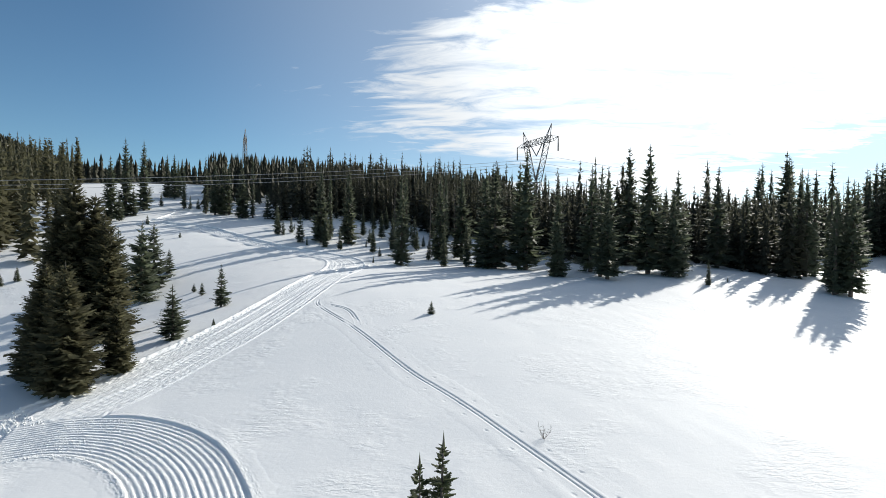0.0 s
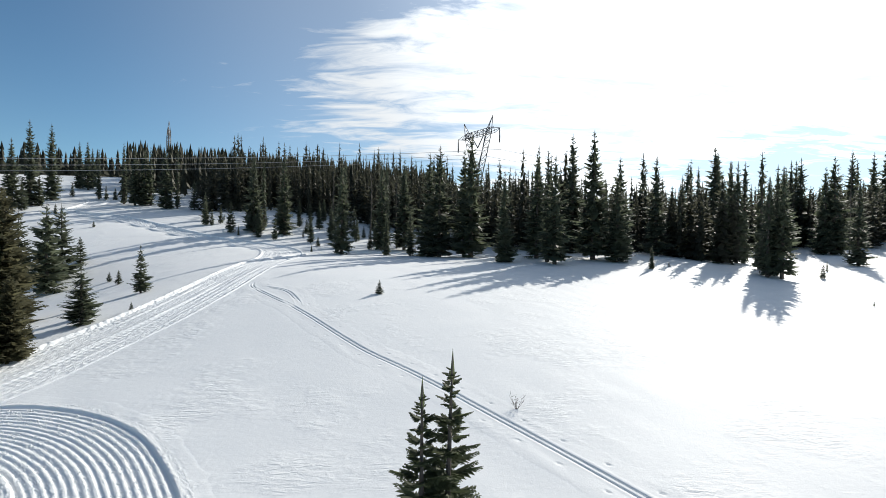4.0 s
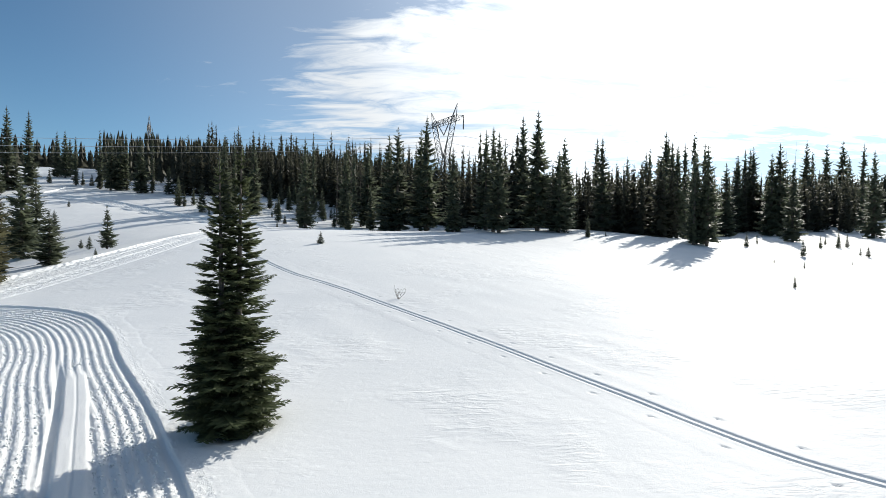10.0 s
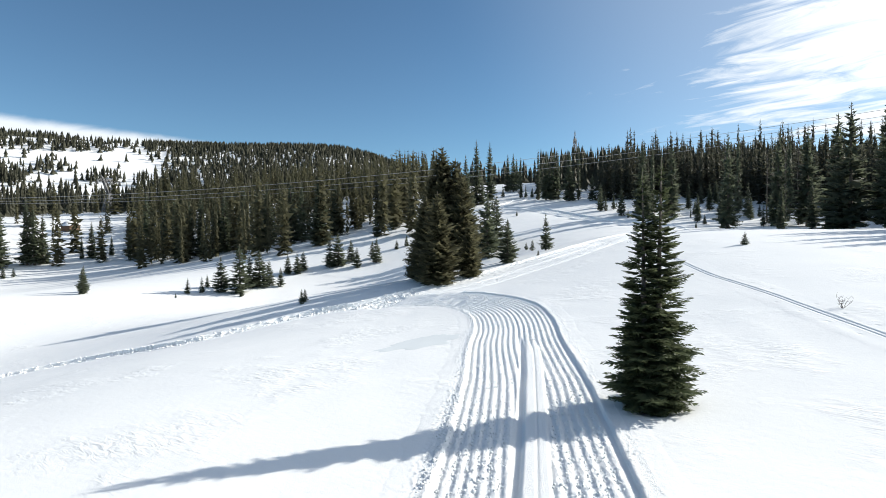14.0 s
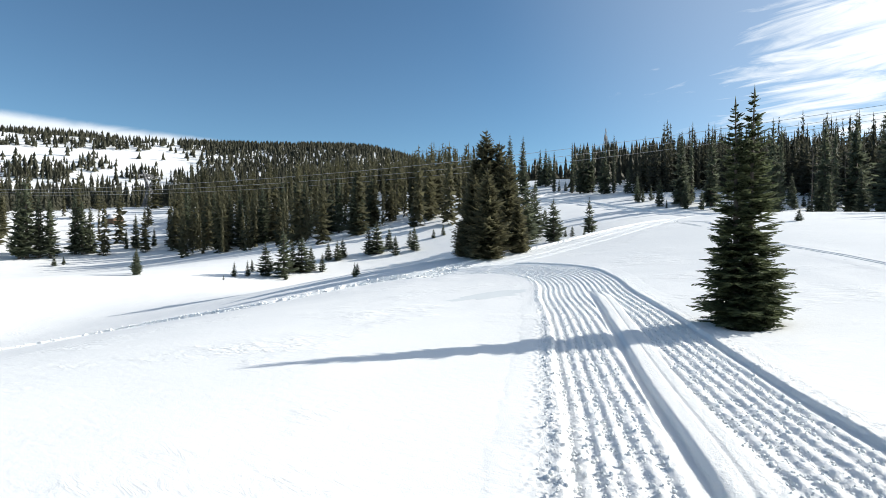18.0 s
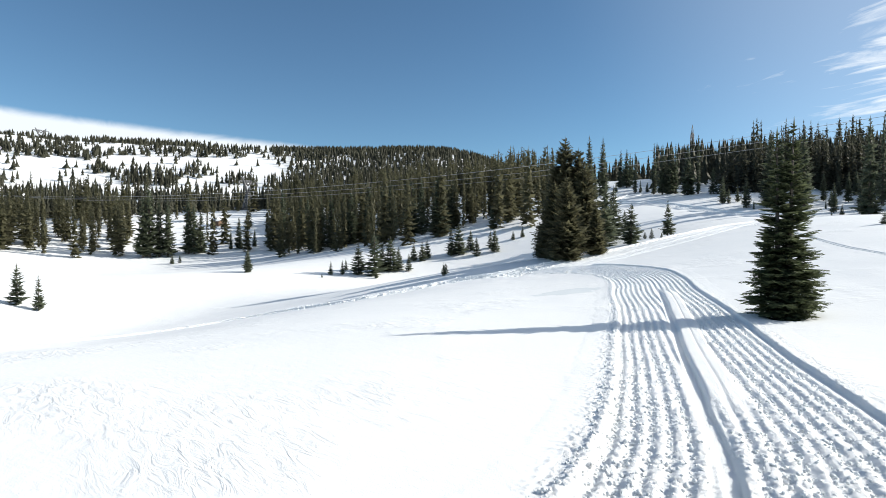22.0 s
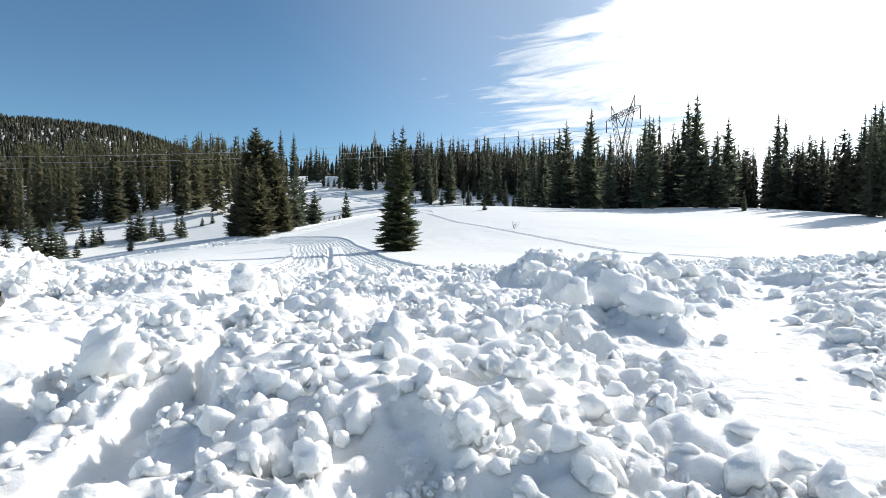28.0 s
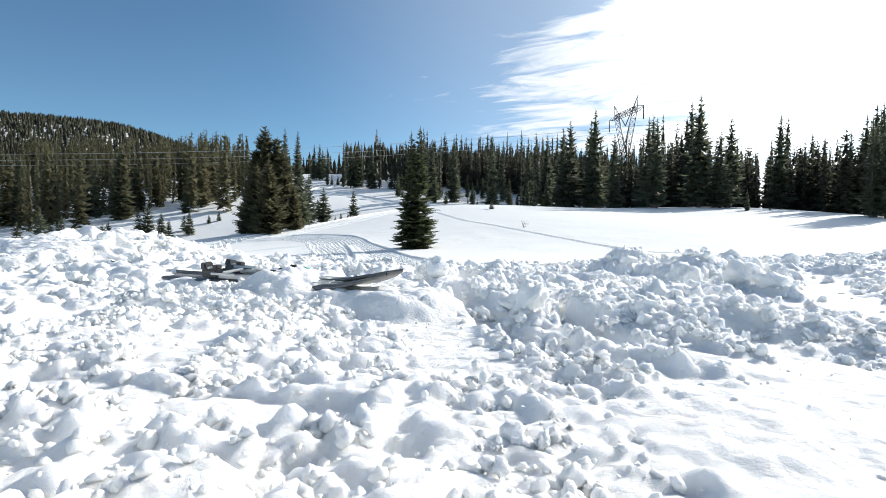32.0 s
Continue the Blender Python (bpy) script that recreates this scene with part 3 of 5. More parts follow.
# smooth dented hollows between them: x, y, reach along, reach across, depth
HOLLOWS = [(0.2, 1.82, 0.09, 0.06, 0.04), (1.2, 1.75, 0.14, 0.08, 0.05), (1.19, 2.15, 0.17, 0.12, 0.05), (1.45, 3.15, 0.16, 0.14, 0.07)]
# furrows pressed by runners: start, end, half width, depth
FURROWS = [((-2.16, 4.31), (-0.76, 2.20), 0.060, 0.050), ((-0.76, 2.20), (-0.15, 1.20), 0.050, 0.035), ((-1.35, 3.77), (-0.43, 2.16), 0.055, 0.045), ((-0.43, 2.16), (0.08, 1.20), 0.045, 0.030), ((-0.25, 1.88), (0.35, 2.42), 0.045, 0.020), ((-1.0, 0.62), (-0.45, 0.68), 0.05, 0.015)]


SKI_AT, SKI_TURN = (-1.80, 1.93), -0.14      # the pair of skis: the place of its bindings and the way of its tips


def broken_snow():
    px = np.concatenate([np.arange(-9.6, -5.0, 0.058), np.arange(-5.0, -2.6, 0.028), np.arange(-2.6, -1.3, 0.0135), np.arange(-1.3, 1.3, 0.0095), np.arange(1.3, 2.1, 0.0135), np.arange(2.1, 3.2, 0.028), np.arange(3.2, 6.8, 0.058)])
    py = np.concatenate([np.arange(-5.0, 0.08, 0.09), np.arange(0.08, 2.3, 0.008), np.arange(2.3, 3.6, 0.0135), np.arange(3.6, 6.4, 0.021), np.arange(6.4, 12.2, 0.042)])
    x, y = np.meshgrid(px, py, indexing="ij")
    mask = churn(x, y)
    swell = 0.10 * (fractal(x / 1.1 + 4, y / 1.1, 3) - 0.5) + 0.03 * smooth(np.abs(y - 10.3 - 0.1 * x), 0.7, 0.1)
    for kx, ky, reach, tall in KNOLLS:
        swell = swell + 0.85 * tall * np.exp(-((x - kx) ** 2 + (y - ky) ** 2) / (1.5 * reach * reach))
    shelf = smooth(np.abs(x - 0.72 - 0.16 * (y - 2.2) + 0.05 * np.sin(3 * y)), 0.20 + 0.14 * (fractal(x / 0.2, y / 0.2, 3) - 0.5), 0.05) * smooth(y, 1.55, 1.9) * smooth(y, 4.6, 3.9)
    shelf = np.maximum(shelf, 0.9 * smooth(np.hypot((x - 2.6) / 1.7, (y - 9.2) / 0.4), 1.1, 0.8))
    shelf = np.maximum(shelf, 0.80 * smooth(fractal((0.88 * x + 0.48 * y) / 0.22 + 31, (0.48 * x - 0.88 * y) / 0.60, 2), 0.62, 0.72) * smooth(y, 7.0, 5.0) * smooth(y, 0.4, 0.7))
    for hx, hy, a, b, deep in HOLLOWS:
        d = np.hypot((x - hx) / a, (y - hy) / b) + 0.5 * (fractal(x / 0.1, y / 0.1, 2) - 0.5)
        swell = swell - deep * smooth(d, 1.15, 0.6)
        shelf = np.maximum(shelf, smooth(d, 1.05, 0.85))
    for (ax, ay), (bx, by), half, deep in FURROWS:
        long2 = (bx - ax) ** 2 + (by - ay) ** 2
        t = np.clip(((x - ax) * (bx - ax) + (y - ay) * (by - ay)) / long2, 0, 1)
        d = np.hypot(x - ax - t * (bx - ax), y - ay - t * (by - ay)) + 0.06 * (fractal(x / 0.12, y / 0.12, 2) - 0.5) + 0.14 * (fractal(x / 0.4 + 21, y / 0.4, 2) - 0.42)
        swell = swell - deep * smooth(d, half * 1.25, half * 0.8)
        shelf = np.maximum(shelf, 0.92 * smooth(d, half, half * 0.7))
    shelf = np.maximum(shelf, 0.88 * smooth(np.hypot((x - 0.28) / 0.36, (y - 0.85) / 0.40) + 0.7 * (fractal(x / 0.08, y / 0.08, 2) - 0.5), 1.05, 0.75))
    loose = 1 - (0.92 - 0.14 * smooth(y, 1.2, 0.9)) * shelf
    packed = loose * (0.50 + 0.8 * fractal(x / 0.5 + 9, y / 0.5, 2)) * (1 - 0.25 * smooth(x, -0.3, 0.1) * smooth(y, 1.6, 1.1)) * (1 - 0.45 * smooth(x, 0.5, 0.8) * smooth(y, 3.4, 2.4))
    wx, wy = 0.09 * (fractal(x / 0.07, y / 0.07, 3, 0.6) - 0.5), 0.09 * (fractal(x / 0.07 + 50, y / 0.07, 3, 0.6) - 0.5)
    cap = swell - 0.06
    # close by the lumps are told apart down to a finger's width
    close = smooth(y, 2.2, 1.1)
    heap = (1 - close) * 0.19 * billow(x + 0.7 * wx, y + 0.7 * wy, 0.44, 3) + close * 0.105 * billow(x + 0.6 * wx, y + 0.6 * wy, 0.30, 3)
    crumble = (1 - close) * billow(x + 0.25 * wy, y + 0.25 * wx, 0.085, 3, 0.62) + close * billow(x + 0.15 * wy, y + 0.15 * wx, 0.060, 2, 0.62)
    knob = (1 - close) * 0.055 * domes(x + 0.6 * wx, y + 0.6 * wy, 0.15, 22) + close * 0.014 * domes(x + 0.35 * wx, y + 0.35 * wy, 0.085, 23)
    lump = packed * (heap + (0.085 - 0.05 * close) * crumble - 0.03) + packed * knob * (0.4 + crumble) + packed * close * (0.012 * domes(x + 0.2 * wx, y + 0.2 * wy, 0.046, 24) + 0.009 * domes(x + 0.12 * wy, y + 0.12 * wx, 0.027, 25))
    cap = cap + np.minimum(lump, 0.10 + 0.3 * (lump - 0.10))
    cap = cap + (0.05 + 0.95 * loose) * 0.012 * (fractal(x / 0.03, y / 0.03, 3, 0.6) - 0.5) + (0.040 - 0.028 * close) * shelf
    rest = land(x, y) + drifts(x, y)
    blend = smooth(mask, 0.02, 0.35)
    z = rest + 0.004 + blend * (cap + 0.02)
    # the skis press a shallow bed into the clods
    c, t = math.cos(SKI_TURN), math.sin(SKI_TURN)
    on, off = c * (x - SKI_AT[0]) + t * (y - SKI_AT[1]), -t * (x - SKI_AT[0]) + c * (y - SKI_AT[1])
    along = np.clip(on + 0.8, 0, 1.8)
    bed = smooth(np.hypot(on + 0.8 - along, off), 0.26, 0.14)
    heap = smooth(np.abs(along - 1.30), 0.17, 0.08) + 0.8 * smooth(along, 0.62, 0.5)
    z = z * (1 - bed) + bed * (-0.035 + 0.03 * domes(x, y, 0.06, 31) + heap * (0.012 + 0.04 * domes(x, y, 0.09, 33) + 0.025 * domes(x, y, 0.045, 34)))
    z = np.maximum(z, laid_height(x, y) + 0.003)
    edge = smooth(mask, 0.03, 0.0)
    z = z * (1 - edge) + edge * (laid_height(x, y) - 0.02)
    return sheet("broken_snow", x, y, z, SNOW_CLOD, 1 - smooth(mask, 0.0, 0.1)), x, y, z, loose * (1 - bed) * mask


pile, pile_x, pile_y, pile_z, pile_loose = broken_snow()
tagged(pile, "churned white snow broken into clods round the landing place", "snow", kind="structure")


def clod_shape(seed, level):
    """A knobbly lump of snow about one unit in radius: rows of verts and triangles."""
    rng = np.random.RandomState(seed)
    bm = bmesh.new()
    bmesh.ops.create_icosphere(bm, subdivisions=level, radius=1.0)
    co = np.array([v.co[:] for v in bm.verts])
    tris = np.array([[v.index for v in f.verts] for f in bm.faces])
    bm.free()
    shift = Vector(rng.uniform(-50, 50, 3))
    size = np.array([0.42 + 0.62 * noise.turbulence(Vector(p) * 1.15 + shift, 4, True, noise_basis="PERLIN_ORIGINAL", amplitude_scale=0.6, frequency_scale=2.1) for p in co])
    co = co * size[:, None]
    # one broken face
    way = rng.normal(0, 1, 3)
    way /= np.linalg.norm(way)
    co = co - 0.8 * np.clip(co @ way - 0.66, 0, None)[:, None] * way
    return co, tris


def crumb_mesh(at, sizes, level, seed):
    """Clods at those places, of those sizes, joined into one mesh."""
    rng = np.random.RandomState(seed)
    shapes = [clod_shape(seed * 10 + n, level) for n in range(8)]
    verts, faces = [], []
    for n, (p, r) in enumerate(zip(at, sizes)):
        co, tris = shapes[n % 8]
        m = np.linalg.qr(rng.normal(0, 1, (3, 3)))[0]
        if np.linalg.det(m) < 0:
            m[:, 0] *= -1
        verts.append((co * rng.uniform(0.6, 1.3, 3)) @ m.T * r + p)
        faces.append(tris + n * len(co))
    me = mesh_from("snow_crumbs", np.concatenate(verts), np.concatenate(faces))
    me.materials.append(SNOW_CRUMB)
    return tagged(new("snow_crumbs", me), "small crumbled clods of white snow lying on churned snow", "snow", kind="stuff")


def loose_places(count, xs, ys, seed):
    """Plan places on the loose parts of the broken snow, with its height there and how heaped it is."""
    rng = np.random.RandomState(seed)
    tried = count * 12
    cx, cy = rng.uniform(*xs, tried), rng.uniform(*ys, tried)
    i = np.clip(np.searchsorted(pile_x[:, 0], cx), 0, len(pile_x) - 1)
    j = np.clip(np.searchsorted(pile_y[0], cy), 0, pile_y.shape[1] - 1)
    heaped = smooth(fractal(cx / 0.42 + 3, cy / 0.42, 3), 0.32, 0.52)
    chance = pile_loose[i, j] ** 2 * (0.10 + 0.90 * heaped) + 0.010 * (pile_loose[i, j] > 0.02)
    pick = np.flatnonzero(rng.rand(tried) < chance)[:count]
    return np.stack([cx[pick], cy[pick], pile_z[i[pick], j[pick]]], 1), heaped[pick]


def loose_clods(count, xs, ys, sizes, level, seed):
    """Single crumbs strewn over the broken snow."""
    rng = np.random.RandomState(seed)
    at, heaped = loose_places(count, xs, ys, seed)
    r = (sizes[0] + (sizes[1] - sizes[0]) * rng.rand(len(at)) ** 2.4) * (0.7 + 0.5 * heaped)
    at[:, 2] += r * rng.uniform(-0.3, 0.35, len(at))
    return crumb_mesh(at, r, level, seed)


def clod_heaps(count, xs, ys, reach, each, level, seed):
    """Clods caked together from many small crumbs, like the heads of cauliflowers."""
    rng = np.random.RandomState(seed)
    base, heaped = loose_places(count, xs, ys, seed)
    at, sizes = [], []
    for p, h in zip(base, heaped):
        big = (reach[0] + (reach[1] - reach[0]) * rng.rand() ** 2.0) * (0.65 + 0.5 * h)
        stretch, turn = rng.uniform(0.9, 1.7), rng.uniform(0, 6.3)
        for _ in range(each):
            d = rng.normal(0, 1, 3)
            d /= np.linalg.norm(d)
            d[2] = abs(d[2]) * rng.uniform(0.5, 1.0)
            d *= big * rng.uniform(0.45, 1.0)
            a, b = d[0] * stretch, d[1]
            at.append(p + (a * math.cos(turn) - b * math.sin(turn), a * math.sin(turn) + b * math.cos(turn), d[2] * 0.85 - 0.28 * big))
            sizes.append(big * (0.16 + 0.36 * rng.rand() ** 1.7))
    return crumb_mesh(at, sizes, level, seed)


clod_heaps(150, (-1.7, 1.3), (0.42, 1.7), (0.022, 0.060), 9, 3, 81)
clod_heaps(120, (-3.0, 1.9), (1.4, 3.4), (0.040, 0.115), 6, 3, 82)
clod_heaps(260, (-5.6, 2.8), (3.1, 6.8), (0.05, 0.12), 7, 2, 83)
loose_clods(3800, (-1.7, 1.3), (0.33, 1.7), (0.003, 0.014), 2, 66)
loose_clods(3400, (-2.9, 1.9), (1.3, 3.3), (0.005, 0.026), 2, 61)
loose_clods(2800, (-5.4, 2.8), (2.9, 6.8), (0.010, 0.038), 1, 62)
loose_clods(3200, (-9.0, 4.6), (6.0, 10.9), (0.018, 0.06), 1, 63)


def pile_height(x, y):
    i = min(len(pile_x) - 1, max(0, int(np.searchsorted(pile_x[:, 0], x))))
    j = min(pile_y.shape[1] - 1, max(0, int(np.searchsorted(pile_y[0], y))))
    return float(pile_z[i, j])


# ---------------------------------------------------------------- things
def part(name, me, mat, parent, label=""):
    if not me.materials:
        me.materials.append(mat)
    ob = new(name, me)
    ob.parent = parent
    if label:
        tagged(ob, label)
    return ob


def holder(name, x, y, z):
    ob = new(name)
    ob.location = (x, y, z)
    ob.empty_display_size = 0.2
    return ob


def tube(verts, faces, a, b, ra, rb, sides=6):
    """Adds a tapered rod to lists of verts and triangles."""
    a, b = np.array(a, float), np.array(b, float)
    d = (b - a) / max(1e-6, np.linalg.norm(b - a))
    e = np.cross(d, (0.3, 0.9, 0.2) if abs(d[2]) > 0.8 else (0, 0, 1.0))
    e /= np.linalg.norm(e)
    g = np.cross(d, e)
    at = len(verts)
    for centre, r in ((a, ra), (b, rb)):
        for k in range(sides):
            t = 2 * math.pi * k / sides
            verts.append(tuple(centre + r * (math.cos(t) * e + math.sin(t) * g)))
    for k in range(sides):
        m = (k + 1) % sides
        faces.append((at + k, at + m, at + sides + m))
        faces.append((at + k, at + sides + m, at + sides + k))
    for k in range(1, sides - 1):
        faces.append((at, at + k + 1, at + k))
        faces.append((at + sides, at + sides + k, at + sides + k + 1))


def conifer_meshes(seed, whorls, branches, twigs, slim=0.2, bare=0.05, power=0.85, droop=0.25, sparse=0.0, plump=1.0, curl=0.28, core=0, stems=((0.0, 0.0, 1.0),)):
    """Trunk and crown of a spruce or fir one metre high, its crown slim metres in radius."""
    rng = np.random.RandomState(seed)
    tv, tf, quads = [], [], []
    for ox, oy, tall in stems:
        top = 0.985 * tall
        bend = rng.uniform(-0.008, 0.008, 2)
        points = [(ox * 0.6 + ox * 0.4 * k + bend[0] * math.sin(3 * k), oy * 0.6 + oy * 0.4 * k + bend[1] * math.sin(3 * k), top * k) for k in (0.0, 0.3, 0.6, 0.85, 1.0)]
        for k, (a, b) in enumerate(zip(points, points[1:])):
            tube(tv, tf, a, b, 0.017 * tall * (1 - a[2] / tall) + 0.0012, 0.017 * tall * (1 - b[2] / tall) + 0.0012)
        for n in range(whorls):
            f = (n + rng.uniform(0, 0.8)) / whorls
            level = (bare + (0.965 - bare) * f) * tall
            reach = slim * tall * (1 - f) ** power * (0.75 + 0.25 * min(1.0, f / 0.08)) + 0.010
            reach *= 0.85 + 0.3 * rng.rand()
            count = max(3, int(round(branches * (0.55 + 0.45 * (1 - f)))))
            turn = rng.uniform(0, 6.3)
            for k in range(count):
                if rng.rand() < sparse:
                    continue
                az = turn + 2 * math.pi * k / count + rng.normal(0, 0.25)
                zc = max(0.01, level + rng.normal(0, 0.010) * tall)
                length = reach * rng.uniform(0.62, 1.12)
                rise = 0.24 * f - droop * (1 - f) + rng.normal(0, 0.08)
                out = np.array([math.cos(az), math.sin(az), 0.0])
                side = np.array([-out[1], out[0], 0.0])
                kt = np.interp(zc, [p[2] for p in points], range(5))
                cx = np.interp(kt, range(5), [p[0] for p in points])
                cy = np.interp(kt, range(5), [p[1] for p in points])
                root = np.array([cx, cy, zc])
                spine = lambda q: root + out * length * q + np.array([0, 0, length * (rise * q + curl * q * q)])
                wide = 0.10 * length * plump + 0.004
                pieces = [(spine(0.05), spine(1.0), wide)]
                for m in range(twigs):
                    q = 0.12 + 0.85 * (m + rng.rand()) / twigs
                    hand = 1 if m % 2 else -1
                    span = length * (0.42 * (1.12 - q) + 0.05) * rng.uniform(0.7, 1.2)
                    start = spine(q)
                    tip = start + span * (out * 0.62 + side * hand * 0.80 + np.array([0, 0, rng.uniform(-0.32, 0.16)]))
                    pieces.append((start, tip, span * 0.20 * plump + 0.0016))
                for a, b, half in pieces:
                    d = b - a
                    flat = np.cross(d, (rng.normal(0, 0.5), rng.normal(0, 0.5), 1.0))
                    flat *= half / max(1e-9, np.linalg.norm(flat))
                    mid = a + 0.45 * d + np.array([0, 0, -0.35 * half])
                    quads.append((a, mid + flat, b, mid - flat))
        # the dense dark twigs close to the stem
        for n in range(core):
            f = (n + rng.rand()) / core
            zc = (bare + (0.90 - bare) * f) * tall
            reach = slim * tall * (1 - f) ** power * 0.62 + 0.006
            for k in range(4):
                az = rng.uniform(0, 6.3)
                out = np.array([math.cos(az), math.sin(az), 0.0])
                inner, outer = np.array([ox, oy, zc + 0.05]), np.array([ox, oy, zc - 0.035]) + out * reach
                droop_at = (inner + outer) / 2
                across = np.array([-out[1], out[0], 0.25]) * reach * 0.42
                quads.append((inner, droop_at + across, outer, droop_at - across))
        quads.append((np.array([*points[-1][:2], top * 0.93]), np.array([*points[-1][:2], top * 0.96]) + (0.005, 0, 0), np.array([*points[-1][:2], tall * 1.0]), np.array([*points[-1][:2], top * 0.96]) - (0.005, 0, 0)))
    crown = np.array(quads)
    faces = np.arange(len(quads) * 4).reshape(-1, 4)
    trunk = mesh_from("trunk", tv, tf)
    trunk.materials.append(BARK)
    needles = mesh_from("crown", crown.reshape(-1, 3), faces, False)
    return trunk, needles


def conifer(name, meshes, mat, x, y, tall, label, spread=1.0, turn=0.0, sink=0.0, group="", lean=0.0):
    trunk, needles = meshes
    if not needles.materials:
        needles.materials.append(mat)
    tree = holder(name, x, y, height_at(x, y) - sink)
    tree.rotation_euler = (lean, 0, turn)
    tree.scale = (tall * spread, tall * spread, tall)
    part("trunk", trunk, BARK, tree)
    part("crown", needles, mat, tree)
    return tagged(tree, label, "tree", group)


def at_seed(seed, n):
    return random.Random(seed * 1000 + n)


HERO = conifer_meshes(5, 60, 8, 46, slim=0.180, bare=0.03, power=0.86, droop=0.20, sparse=0.16, plump=0.44, curl=0.13, stems=((0.030, 0.022, 1.0), (-0.028, -0.021, 0.955)))
BIG = [conifer_meshes(21, 46, 11, 14, slim=0.25, bare=0.0, power=0.60, droop=0.15, plump=1.3, core=26, stems=((0, 0, 1.0), (0.085, 0.06, 0.90), (-0.05, -0.06, 0.78))), conifer_meshes(22, 38, 10, 13, slim=0.27, bare=0.0, power=0.62, droop=0.15, plump=1.2, core=20)]
SMALL = [conifer_meshes(40 + n, 22, 7, 9, slim=0.21 + 0.02 * (n % 3), bare=0.02, power=0.72, droop=0.15, plump=1.4, core=10) for n in range(4)]
FULL = [conifer_meshes(60 + n, 40, 7, 9, slim=0.150 + 0.020 * (n % 3), bare=0.02 + 0.02 * (n % 2), power=0.76, droop=0.30, sparse=0.14, plump=1.35, core=20) for n in range(5)]
SPIRE = [conifer_meshes(80 + n, 38, 6, 6, slim=0.068 + 0.01 * (n % 2), bare=0.03, power=0.5, droop=0.45, plump=1.5, core=22) for n in range(3)]
OPEN = conifer_meshes(90, 26, 6, 8, slim=0.15, bare=0.10, power=0.55, droop=0.35, sparse=0.35)
WOOD = [conifer_meshes(100 + n, 20, 5, 2, slim=0.125 + 0.02 * (n % 3), bare=0.02, power=0.55, droop=0.45, plump=2.6, core=18) for n in range(5)]
THIN = [conifer_meshes(110 + n, 22, 4, 2, slim=0.06 + 0.012 * n, bare=0.02, power=0.5, droop=0.5, plump=2.4, core=20) for n in range(3)]

conifer("twin_spruce", HERO, NEEDLES_HERO, -11.4, 26.6, 6.80, "young twin-topped spruce standing alone beside the groomed trail", sink=0.22)
conifer("big_spruce", BIG[0], NEEDLES_OLIVE, -45.6, 57.6, 14.3, "large bushy spruce with olive sunlit tops near the snow road")
conifer("big_spruce", BIG[1], NEEDLES_OLIVE, -42.8, 57.6, 10.6, "broad dark spruce growing against a larger one", turn=2.0)
conifer("big_spruce", BIG[1], NEEDLES, -35.7, 45.6, 7.6, "broad green spruce at the berm of the snow road", turn=4.0, spread=1.1)
conifer("big_spruce", BIG[0], NEEDLES_OLIVE, -38.4, 47.2, 7.4, "dense dark spruce with low skirts beside the snow road", turn=1.3, spread=1.1)
conifer("big_spruce", BIG[1], NEEDLES, -41.0, 49.6, 6.0, "low spreading spruce at the foot of taller ones", turn=5.2, spread=1.2)
conifer("big_spruce", BIG[1], NEEDLES, -34.6, 48.4, 4.6, "small bushy spruce beside the snow road", turn=0.2, spread=1.0)

EDGE_SOUTH = [(-26.1, 96.6, 13.9), (-19.9, 98.6, 6.2), (-16.5, 99.2, 7.1), (-12.2, 97.1, 16.1), (-13.7, 99.1, 15.2), (-7.8, 94.7, 17.2), (-8.7, 97.1, 15.7), (-4.2, 85.3, 11.2), (0.6, 90.6, 14.3), (1.2, 86.3, 13.9), (1.7, 84.2, 13.2), (7.3, 100.0, 17.8), (7.8, 90.0, 17.0), (10.4, 88.5, 11.4), (12.5, 94.1, 14.0), (26.3, 123.7, 19.0), (20.9, 103.0, 15.7), (25.9, 105.4, 13.3), (47.2, 151.5, 20.4), (51.0, 158.6, 22.1), (56.4, 166.0, 20.6), (41.9, 127.4, 22.0), (49.4, 141.4, 21.7), (33.0, 104.3, 16.1)]
EDGE_EAST = [(33.5, 103.3, 15.9), (35.5, 104.9, 16.3), (31.6, 93.7, 16.3), (30.3, 88.0, 14.1), (28.5, 86.5, 12.4), (58.2, 133.8, 16.6), (71.0, 151.7, 19.9), (80.6, 162.9, 22.2), (13.3, 84.3, 3.0), (16.6, 87.3, 0.7), (29.7, 103.6, 4.5)]
EDGE_FAR = [(29.6, 99.8, 12.9), (43.1, 129.0, 21.5), (41.6, 121.3, 18.2), (27.7, 85.4, 12.3), (29.3, 85.1, 13.8), (73.7, 157.2, 20.4), (78.8, 162.2, 22.2), (77.9, 156.8, 22.6), (70.8, 137.7, 19.3), (72.6, 137.6, 21.5), (57.9, 110.7, 14.9), (112.3, 185.9, 25.9), (120.4, 194.6, 22.9), (117.7, 184.4, 24.8), (145.4, 214.0, 27.4), (154.6, 222.7, 22.8), (95.2, 141.4, 21.5), (83.5, 124.0, 18.3)]
